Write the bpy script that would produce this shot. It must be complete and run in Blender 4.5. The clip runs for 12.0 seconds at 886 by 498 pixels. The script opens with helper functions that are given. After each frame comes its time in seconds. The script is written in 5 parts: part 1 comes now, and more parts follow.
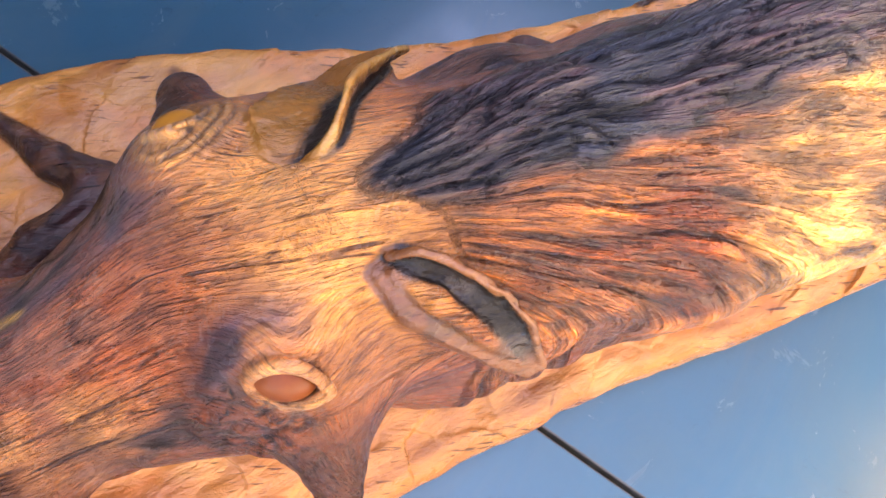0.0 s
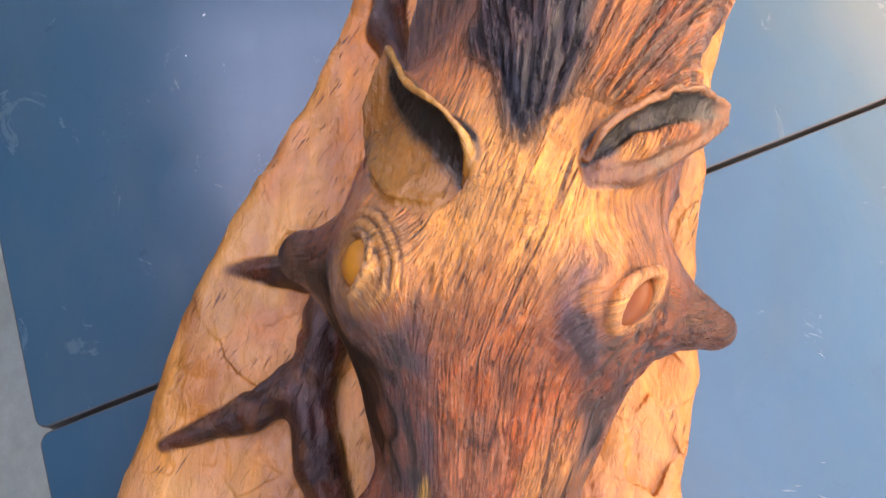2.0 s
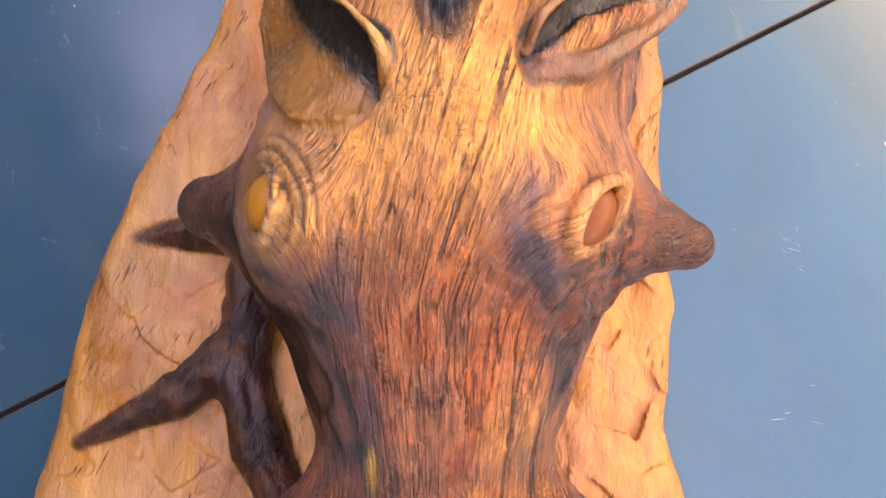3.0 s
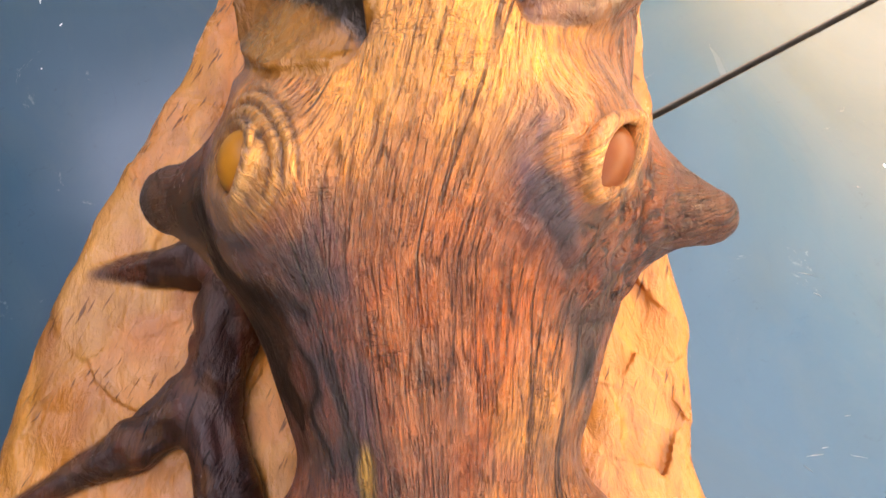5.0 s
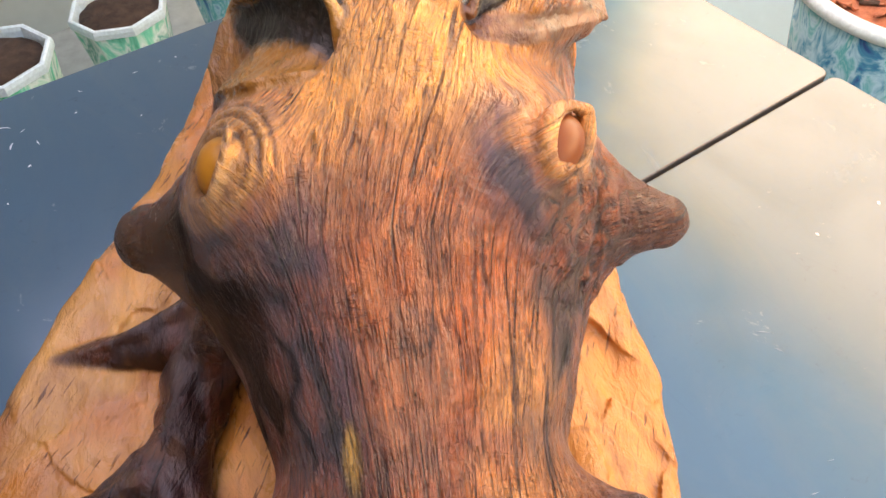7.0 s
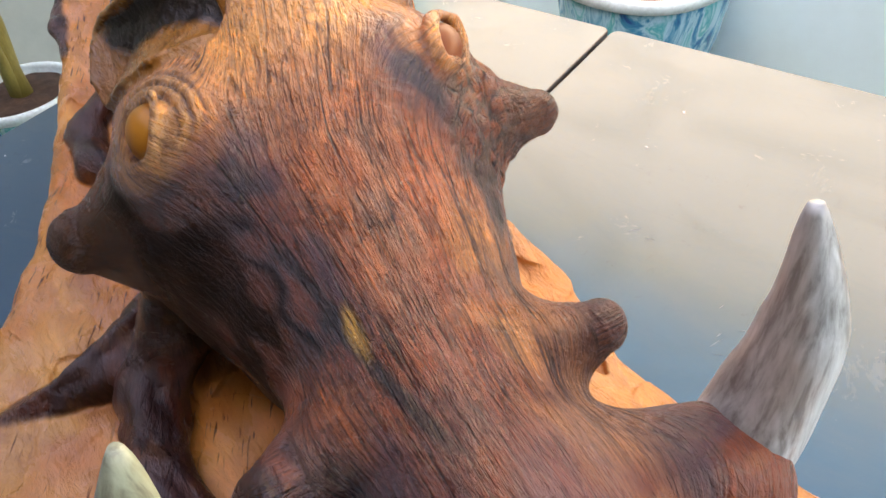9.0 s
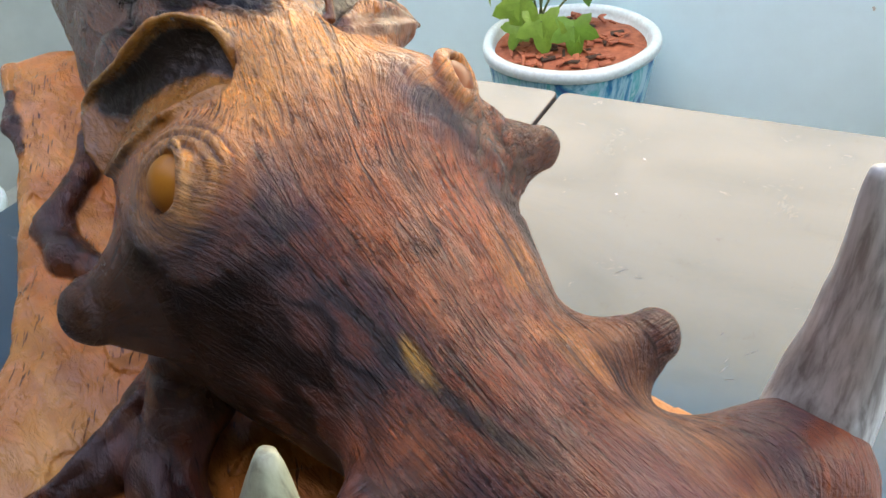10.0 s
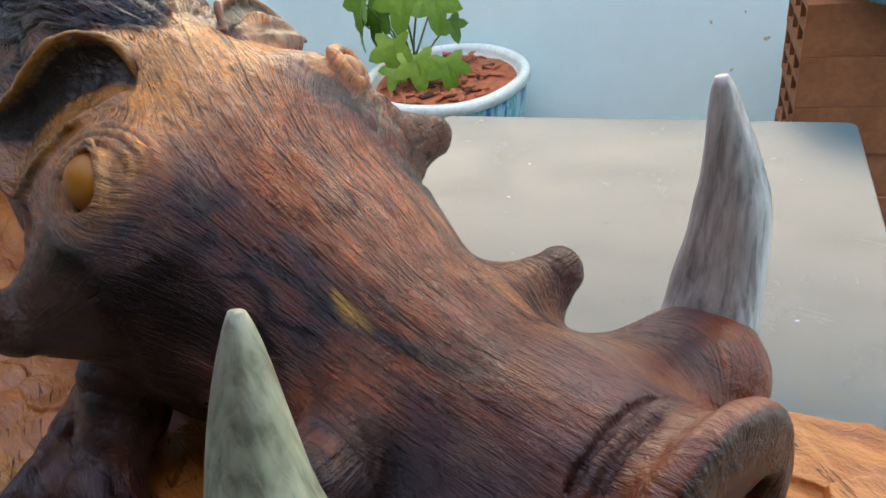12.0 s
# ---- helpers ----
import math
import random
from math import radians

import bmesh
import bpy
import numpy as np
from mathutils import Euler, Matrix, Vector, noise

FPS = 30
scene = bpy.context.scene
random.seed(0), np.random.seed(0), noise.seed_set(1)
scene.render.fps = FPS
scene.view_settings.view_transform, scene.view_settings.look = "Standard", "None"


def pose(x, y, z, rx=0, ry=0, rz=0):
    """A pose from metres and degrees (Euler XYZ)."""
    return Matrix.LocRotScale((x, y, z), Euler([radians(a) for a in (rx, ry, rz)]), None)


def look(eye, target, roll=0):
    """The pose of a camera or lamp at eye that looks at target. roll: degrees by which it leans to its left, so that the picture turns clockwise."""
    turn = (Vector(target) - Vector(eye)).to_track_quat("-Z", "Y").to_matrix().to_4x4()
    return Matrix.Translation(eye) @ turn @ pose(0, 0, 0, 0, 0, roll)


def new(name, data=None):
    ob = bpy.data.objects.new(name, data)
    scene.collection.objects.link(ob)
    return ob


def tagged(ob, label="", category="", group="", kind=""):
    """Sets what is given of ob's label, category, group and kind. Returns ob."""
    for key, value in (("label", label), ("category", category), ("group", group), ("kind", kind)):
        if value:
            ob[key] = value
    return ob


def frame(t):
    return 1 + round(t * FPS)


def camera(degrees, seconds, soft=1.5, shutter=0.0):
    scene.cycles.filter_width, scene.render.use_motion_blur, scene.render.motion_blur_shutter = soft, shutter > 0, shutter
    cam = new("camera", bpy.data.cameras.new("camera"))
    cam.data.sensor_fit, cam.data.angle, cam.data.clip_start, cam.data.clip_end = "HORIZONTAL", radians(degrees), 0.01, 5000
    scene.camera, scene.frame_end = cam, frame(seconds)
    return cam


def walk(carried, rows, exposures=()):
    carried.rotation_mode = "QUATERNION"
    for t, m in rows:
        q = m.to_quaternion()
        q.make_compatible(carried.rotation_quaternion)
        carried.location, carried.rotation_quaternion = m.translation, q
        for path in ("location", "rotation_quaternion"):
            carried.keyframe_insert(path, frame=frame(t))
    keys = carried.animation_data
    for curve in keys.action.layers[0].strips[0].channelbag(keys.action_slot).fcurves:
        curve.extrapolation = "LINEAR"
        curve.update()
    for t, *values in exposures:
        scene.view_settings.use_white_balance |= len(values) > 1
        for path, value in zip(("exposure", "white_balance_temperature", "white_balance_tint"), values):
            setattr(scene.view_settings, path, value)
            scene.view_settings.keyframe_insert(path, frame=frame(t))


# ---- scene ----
cam = camera(59.90, 12.0)
PATH = [
    (0, (0.2462, -0.5665, 1.5615), (0.0537, -0.5950, 1.1010), 28.14),
    (0.5, (0.2977, -0.7165, 1.5780), (0.1133, -0.6916, 1.1140), 22.51),
    (1, (0.3459, -0.7527, 1.5814), (0.1876, -0.6969, 1.1104), 22.08),
    (1.5, (0.3127, -0.7226, 1.5788), (0.1598, -0.6721, 1.1055), 10.79),
    (2, (0.2673, -0.7453, 1.5871), (0.1094, -0.7303, 1.1130), -14.95),
    (2.5, (0.2534, -0.7273, 1.5267), (0.1249, -0.7059, 1.0440), -16.75),
    (3, (0.2696, -0.7325, 1.4979), (0.1401, -0.7036, 1.0158), -13.44),
    (5, (0.3276, -0.7823, 1.4129), (0.1291, -0.6981, 0.9618), -5.92),
    (5.5, (0.3390, -0.7940, 1.3939), (0.1285, -0.6958, 0.9511), -7.10),
    (6, (0.3461, -0.8084, 1.3667), (0.1173, -0.6879, 0.9388), -8.75),
    (6.5, (0.3768, -0.8185, 1.3715), (0.1157, -0.6768, 0.9693), -4.82),
    (6.7, (0.3939, -0.8273, 1.3687), (0.1194, -0.6766, 0.9790), -3.95),
    (8.3, (0.4356, -0.9437, 1.3461), (0.1842, -0.7029, 0.9872), -7.42),
    (8.5, (0.4393, -0.9540, 1.3419), (0.1927, -0.7041, 0.9859), -6.93),
    (9, (0.4548, -0.9667, 1.3275), (0.2203, -0.6941, 0.9801), -6.03),
    (9.5, (0.4350, -1.0000, 1.3080), (0.2140, -0.6932, 0.9809), -5.37),
    (10, (0.4093, -1.0174, 1.2972), (0.1938, -0.6845, 0.9927), -6.68),
    (10.5, (0.3949, -1.0366, 1.2932), (0.2095, -0.6780, 0.9982), -6.44),
    (11, (0.4338, -1.0625, 1.2951), (0.2060, -0.7129, 1.0197), -9.75),
    (11.5, (0.4936, -1.0964, 1.3057), (0.2731, -0.7388, 1.0347), -8.50),
    (12, (0.4233, -1.0788, 1.2707), (0.2609, -0.6974, 0.9911), -8.39),
]
EXPOSURES = [(0.0, 2.62, 7600, 31), (1.0, 2.66, 8300, 31), (3.0, 2.68, 9400, 34), (5.0, 2.75, 11200, 28), (6.5, 2.66, 10500, 28), (8.5, 2.40, 9100, 26), (10.0, 2.08, 8100, 20), (12.0, 1.74, 7700, 18)]
walk(cam, [(t, look(eye, target, roll)) for t, eye, target, roll in PATH], EXPOSURES)

# ---- world and light ----
world = bpy.data.worlds.new("world")
scene.world = world
world.use_nodes = True
sky = world.node_tree.nodes.new("ShaderNodeTexSky")
sky.sky_type, sky.sun_disc = "NISHITA", False
sky.sun_elevation, sky.sun_rotation = radians(62), radians(180)
world.node_tree.links.new(sky.outputs[0], world.node_tree.nodes["Background"].inputs[0])
world.node_tree.nodes["Background"].inputs[1].default_value = 0.22


def area_lamp(name, m, sx, sy, power, colour):
    data = bpy.data.lights.new(name, "AREA")
    data.shape, data.size, data.size_y, data.energy, data.color = "RECTANGLE", sx, sy, power, colour
    ob = new(name, data)
    ob.matrix_world = m
    return ob


# daylight through the long window in the back wall, and through an added, unseen side opening
area_lamp("window_light", look((0.55, 0.93, 1.64), (0.55, 0.0, 1.35)), 3.4, 1.0, 9.2, (1.0, 0.71, 0.14))
area_lamp("side_light", look((2.42, 0.0, 1.45), (0.0, 0.1, 0.9)), 1.3, 1.7, 1.15, (0.86, 0.94, 1.0))


# ---- materials ----
def material(name, roughness=0.5, metallic=0.0):
    m = bpy.data.materials.new(name)
    m.use_nodes = True
    bsdf = m.node_tree.nodes["Principled BSDF"]
    bsdf.inputs["Roughness"].default_value, bsdf.inputs["Metallic"].default_value = roughness, metallic
    return m, m.node_tree, bsdf


def node(tree, kind, **values):
    n = tree.nodes.new(kind)
    for key, value in values.items():
        n.inputs[key.replace("_", " ")].default_value = value
    return n


def coords(tree, scale=(1, 1, 1)):
    c = tree.nodes.new("ShaderNodeTexCoord")
    m = node(tree, "ShaderNodeMapping", Scale=scale)
    tree.links.new(c.outputs["Object"], m.inputs["Vector"])
    return m.outputs[0]


def grain(tree, scale, stretch=(1, 1, 1), detail=6.0, rough=0.6, warp=0.0):
    n = node(tree, "ShaderNodeTexNoise", Scale=scale, Detail=detail, Roughness=rough, Distortion=warp)
    tree.links.new(coords(tree, stretch), n.inputs["Vector"])
    return n.outputs["Fac"]


def flowing(tree, scale, detail=3.0, rough=0.6, warp=0.0):
    """Noise stretched along the way the grain runs."""
    a = tree.nodes.new("ShaderNodeAttribute")
    a.attribute_name = "flow"
    m = node(tree, "ShaderNodeMapping", Scale=scale)
    n = node(tree, "ShaderNodeTexNoise", Scale=1.0, Detail=detail, Roughness=rough, Distortion=warp)
    tree.links.new(a.outputs["Vector"], m.inputs["Vector"])
    tree.links.new(m.outputs[0], n.inputs["Vector"])
    return n.outputs["Fac"]


def ramp(tree, fac, stops):
    r = tree.nodes.new("ShaderNodeValToRGB")
    while len(r.color_ramp.elements) < len(stops):
        r.color_ramp.elements.new(0.5)
    for e, (p, c) in zip(r.color_ramp.elements, stops):
        e.position, e.color = p, (*c, 1) if len(c) == 3 else c
    tree.links.new(fac, r.inputs[0])
    return r.outputs[0]


def mix(tree, fac, a, b, how="MIX"):
    m = tree.nodes.new("ShaderNodeMix")
    m.data_type, m.blend_type = "RGBA", how
    for slot, v in ((0, fac), (6, a), (7, b)):
        if isinstance(v, (int, float)):
            m.inputs[slot].default_value = v
        elif isinstance(v, tuple):
            m.inputs[slot].default_value = (*v, 1)
        else:
            tree.links.new(v, m.inputs[slot])
    return m.outputs[2]


def bump(tree, bsdf, height, strength, distance, below=None):
    b = node(tree, "ShaderNodeBump", Strength=strength, Distance=distance)
    tree.links.new(height, b.inputs["Height"])
    if below is not None:
        tree.links.new(below, b.inputs["Normal"])
    tree.links.new(b.outputs[0], bsdf.inputs["Normal"])
    return b.outputs[0]


def speckled(name, dark, light, scale, roughness, relief=0.3, distance=0.002, detail=6.0, stretch=(1, 1, 1), metallic=0.0, fleck=0.8):
    """A surface that varies between two colours at two scales, with fine relief."""
    m, tree, bsdf = material(name, roughness, metallic)
    big, fine = grain(tree, scale, stretch, detail), grain(tree, scale * 9, stretch, detail)
    first = ramp(tree, big, [(0.3, dark), (0.7, light)])
    tone = ramp(tree, fine, [(0.25, (0.72, 0.72, 0.72)), (0.75, (1.12, 1.12, 1.12))])
    tree.links.new(mix(tree, fleck, first, tone, "MULTIPLY"), bsdf.inputs["Base Color"])
    if relief:
        bump(tree, bsdf, fine, relief, distance)
    return m


def carved_wood():
    """Oiled carved wood: stains and painted shade are laid on by region, the grain runs along the head."""
    m, tree, bsdf = material("carved_wood", 0.5)
    paint = tree.nodes.new("ShaderNodeVertexColor")
    paint.layer_name = "stain_shade"
    finish = tree.nodes.new("ShaderNodeAttribute")
    finish.attribute_name = "finish"
    fibres = flowing(tree, (30, 800, 60), 4.0, 0.7)
    pits = flowing(tree, (170, 900, 150), 2.0, 0.5)
    cracks = flowing(tree, (3.6, 105, 12), 2.0, 0.35)
    creases = flowing(tree, (110, 34, 12), 3.0, 0.7, 0.6)
    blot = grain(tree, 16.0, (0.6, 1.2, 1.2), 6.0, 0.65, 0.8)
    pores = grain(tree, 420.0, (0.35, 1, 1), 3.0, 0.6)
    dash = ramp(tree, pits, [(0.30, (0.12, 0.08, 0.07)), (0.37, (1, 1, 1))])
    thread = ramp(tree, fibres, [(0.34, (0.40, 0.33, 0.30)), (0.46, (0.94, 0.92, 0.92)), (0.54, (1.08, 1.06, 1.0)), (0.65, (1.8, 1.6, 1.25))])
    # long drying cracks that run with the grain, and faint ones across it
    split = ramp(tree, cracks, [(0.486, (1, 1, 1)), (0.496, (0.10, 0.07, 0.06)), (0.504, (0.10, 0.07, 0.06)), (0.514, (1, 1, 1))])
    fine_lines = ramp(tree, flowing(tree, (20, 240, 12), 2.0, 0.45, 0.15), [(0.452, (1, 1, 1)), (0.485, (0.30, 0.22, 0.19)), (0.515, (0.30, 0.22, 0.19)), (0.548, (1, 1, 1))])
    lined = ramp(tree, grain(tree, 34.0, (0.5, 1, 1), 3.0, 0.6), [(0.40, (0, 0, 0)), (0.55, (1, 1, 1))])
    fine_lines = mix(tree, lined, (1.0, 1.0, 1.0), fine_lines)
    checks = ramp(tree, creases, [(0.484, (1, 1, 1)), (0.497, (0.45, 0.38, 0.36)), (0.503, (0.45, 0.38, 0.36)), (0.516, (1, 1, 1))])
    checked = ramp(tree, grain(tree, 20.0, (1, 1, 1), 3.0, 0.6), [(0.50, (0, 0, 0)), (0.64, (0.85, 0.85, 0.85))])
    checks = mix(tree, checked, (1.0, 1.0, 1.0), checks)
    tone = ramp(tree, blot, [(0.30, (0.55, 0.50, 0.54)), (0.5, (1, 1, 1)), (0.72, (1.4, 1.3, 1.16))])
    c = mix(tree, 0.75, paint.outputs[0], tone, "MULTIPLY")
    patch = ramp(tree, grain(tree, 62.0, (0.55, 1.1, 1.1), 5.0, 0.6, 0.9), [(0.32, (0.36, 0.30, 0.36)), (0.46, (0.95, 0.93, 0.95)), (0.58, (1.08, 1.06, 1.02)), (0.72, (1.6, 1.36, 1.1))])
    c = mix(tree, mix(tree, finish.outputs["Fac"], (0.15, 0.15, 0.15), (0.65, 0.65, 0.65)), c, mix(tree, 1.0, c, patch, "MULTIPLY"))
    # wrinkled lids and crumpled cheek
    folds = tree.nodes.new("ShaderNodeAttribute")
    folds.attribute_name = "folds"
    part3 = tree.nodes.new("ShaderNodeSeparateXYZ")
    tree.links.new(folds.outputs["Vector"], part3.inputs[0])
    open_grain = ramp(tree, grain(tree, 26.0, (0.6, 1, 1), 4.0, 0.6), [(0.40, (0.15, 0.15, 0.15)), (0.60, (1, 1, 1))])
    calm = tree.nodes.new("ShaderNodeAttribute")
    calm.attribute_name = "calm"
    dash = mix(tree, open_grain, (1.0, 1.0, 1.0), dash)
    split = mix(tree, open_grain, (1.0, 1.0, 1.0), split)
    dash, split, checks, fine_lines = (mix(tree, calm.outputs["Fac"], x, (1.0, 1.0, 1.0)) for x in (dash, split, checks, fine_lines))
    raw = mix(tree, 0.9, c, dash, "MULTIPLY")
    raw = mix(tree, 0.8, raw, thread, "MULTIPLY")
    raw = mix(tree, 0.95, raw, split, "MULTIPLY")
    raw = mix(tree, 0.8, raw, checks, "MULTIPLY")
    raw = mix(tree, 0.72, raw, fine_lines, "MULTIPLY")
    turn = tree.nodes.new("ShaderNodeMath")
    turn.operation = "MULTIPLY_ADD"
    turn.inputs[1].default_value = 1050.0
    tree.links.new(part3.outputs[0], turn.inputs[0])
    wander = tree.nodes.new("ShaderNodeMath")
    wander.operation = "MULTIPLY"
    wander.inputs[1].default_value = 9.0
    tree.links.new(grain(tree, 38.0, (1, 1, 1), 2.0), wander.inputs[0])
    tree.links.new(wander.outputs[0], turn.inputs[2])
    wave = tree.nodes.new("ShaderNodeMath")
    wave.operation = "SINE"
    tree.links.new(turn.outputs[0], wave.inputs[0])
    ridge = node(tree, "ShaderNodeMapRange", From_Min=-1.0, From_Max=-0.25)
    tree.links.new(wave.outputs[0], ridge.inputs["Value"])
    groove = mix(tree, part3.outputs[1], (1.0, 1.0, 1.0), ridge.outputs[0])
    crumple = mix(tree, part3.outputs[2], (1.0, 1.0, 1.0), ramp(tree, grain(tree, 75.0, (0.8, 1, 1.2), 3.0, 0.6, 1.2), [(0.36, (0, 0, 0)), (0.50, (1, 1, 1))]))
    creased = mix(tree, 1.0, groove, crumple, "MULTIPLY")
    # darkens grooves and creases in the colour, as shade would
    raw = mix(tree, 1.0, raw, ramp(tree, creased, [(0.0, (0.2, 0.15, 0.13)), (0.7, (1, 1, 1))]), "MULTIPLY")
    # strands of the mane, their highlights and shaded gaps painted into the colour
    hair = tree.nodes.new("ShaderNodeAttribute")
    hair.attribute_name = "hair"
    strand = ramp(tree, flowing(tree, (16, 240, 20), 3.0, 0.6, 0.4), [(0.38, (0.15, 0.13, 0.14)), (0.47, (0.8, 0.8, 0.8)), (0.55, (1.3, 1.25, 1.2)), (0.64, (3.0, 2.6, 2.2))])
    raw = mix(tree, hair.outputs["Fac"], raw, mix(tree, 1.0, c, strand, "MULTIPLY"))
    combed = mix(tree, hair.outputs["Fac"], (0.5, 0.5, 0.5), strand)
    # carved slab: smoother, with long soft figure instead of open grain
    figure = ramp(tree, grain(tree, 9.0, (0.5, 2.2, 2.2), 5.0, 0.6, 1.5), [(0.3, (0.78, 0.70, 0.66)), (0.55, (1, 1, 1)), (0.75, (1.14, 1.10, 1.02))])
    smooth = mix(tree, 0.9, c, figure, "MULTIPLY")
    # short gouges left by the chisel, in clusters
    gouge = ramp(tree, flowing(tree, (42, 430, 8), 1.5, 0.4, 0.5), [(0.31, (0.10, 0.05, 0.04)), (0.36, (1, 1, 1))])
    clusters = ramp(tree, grain(tree, 13.0, (1, 1, 1), 2.0, 0.5), [(0.44, (0, 0, 0)), (0.58, (1, 1, 1))])
    gouge = mix(tree, clusters, (1.0, 1.0, 1.0), gouge)
    smooth = mix(tree, 0.9, smooth, gouge, "MULTIPLY")
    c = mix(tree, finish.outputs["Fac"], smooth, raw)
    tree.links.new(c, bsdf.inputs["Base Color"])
    # near-black parts are matt, the oiled rest has a sheen
    sheen = node(tree, "ShaderNodeMapRange", From_Min=0.004, From_Max=0.022, To_Min=0.13, To_Max=0.52)
    tree.links.new(paint.outputs[0], sheen.inputs["Value"])
    tree.links.new(sheen.outputs[0], bsdf.inputs["Specular IOR Level"])
    rough = node(tree, "ShaderNodeMapRange", From_Min=0.3, From_Max=0.7, To_Min=0.20, To_Max=0.35)
    tree.links.new(blot, rough.inputs["Value"])
    dark_matt = node(tree, "ShaderNodeMapRange", From_Min=0.006, From_Max=0.022, To_Min=0.58, To_Max=0.0)
    tree.links.new(paint.outputs[0], dark_matt.inputs["Value"])
    rougher = tree.nodes.new("ShaderNodeMath")
    rougher.operation = "MAXIMUM"
    tree.links.new(rough.outputs[0], rougher.inputs[0])
    tree.links.new(dark_matt.outputs[0], rougher.inputs[1])
    tree.links.new(rougher.outputs[0], bsdf.inputs["Roughness"])
    # old wax, pale at a low angle
    wax = node(tree, "ShaderNodeMapRange", From_Min=0.01, From_Max=0.04, To_Min=0.0, To_Max=0.11)
    tree.links.new(paint.outputs[0], wax.inputs["Value"])
    waxed = tree.nodes.new("ShaderNodeMath")
    waxed.operation = "MULTIPLY"
    tree.links.new(wax.outputs[0], waxed.inputs[0])
    tree.links.new(finish.outputs["Fac"], waxed.inputs[1])
    tree.links.new(waxed.outputs[0], bsdf.inputs["Sheen Weight"])
    bsdf.inputs["Sheen Roughness"].default_value = 0.4
    bsdf.inputs["Sheen Tint"].default_value = (1.0, 0.80, 0.86, 1)
    below = None
    for height, deep in ((dash, 0.0014), (thread, 0.0019), (fine_lines, 0.0020), (split, 0.0030), (checks, 0.0016), (creased, 0.0022), (combed, 0.0050)):
        bm_ = node(tree, "ShaderNodeBump", Distance=deep)
        tree.links.new(finish.outputs["Fac"], bm_.inputs["Strength"])
        tree.links.new(height, bm_.inputs["Height"])
        if below is not None:
            tree.links.new(below, bm_.inputs["Normal"])
        below = bm_.outputs[0]
    cut = node(tree, "ShaderNodeBump", Strength=0.5, Distance=0.002)
    tree.links.new(mix(tree, finish.outputs["Fac"], gouge, (1.0, 1.0, 1.0)), cut.inputs["Height"])
    tree.links.new(below, cut.inputs["Normal"])
    below = cut.outputs[0]
    chisel = grain(tree, 55.0, (0.6, 1.3, 1.3), 5.0, 0.6, 0.8)
    b3 = node(tree, "ShaderNodeBump", Strength=0.75, Distance=0.005)
    tree.links.new(chisel, b3.inputs["Height"])
    tree.links.new(below, b3.inputs["Normal"])
    bump(tree, bsdf, pores, 0.5, 0.0016, b3.outputs[0])
    return m


def tusk_bone():
    m, tree, bsdf = material("tusk_bone", 0.33)
    paint = tree.nodes.new("ShaderNodeVertexColor")
    paint.layer_name = "stain_shade"
    lines = grain(tree, 1.0, (190, 190, 22), 5.0, 0.6, 0.3)
    cloud = grain(tree, 26.0, (1, 1, 0.45), 4.0, 0.6, 0.6)
    c = mix(tree, 0.8, paint.outputs[0], ramp(tree, lines, [(0.34, (0.40, 0.37, 0.36)), (0.5, (0.9, 0.9, 0.9)), (0.66, (1.2, 1.2, 1.22))]), "MULTIPLY")
    c = mix(tree, 0.7, c, ramp(tree, cloud, [(0.36, (0.46, 0.42, 0.39)), (0.58, (1.1, 1.1, 1.12))]), "MULTIPLY")
    tree.links.new(c, bsdf.inputs["Base Color"])
    bump(tree, bsdf, lines, 0.25, 0.001)
    return m


def amber_eye():
    m, tree, bsdf = material("amber_eye", 0.38)
    paint = tree.nodes.new("ShaderNodeVertexColor")
    paint.layer_name = "stain_shade"
    tree.links.new(mix(tree, 0.6, paint.outputs[0], ramp(tree, grain(tree, 60.0), [(0.3, (0.7, 0.62, 0.55)), (0.7, (1.15, 1.1, 1.0))]), "MULTIPLY"), bsdf.inputs["Base Color"])
    bsdf.inputs["Specular IOR Level"].default_value = 0.25
    return m


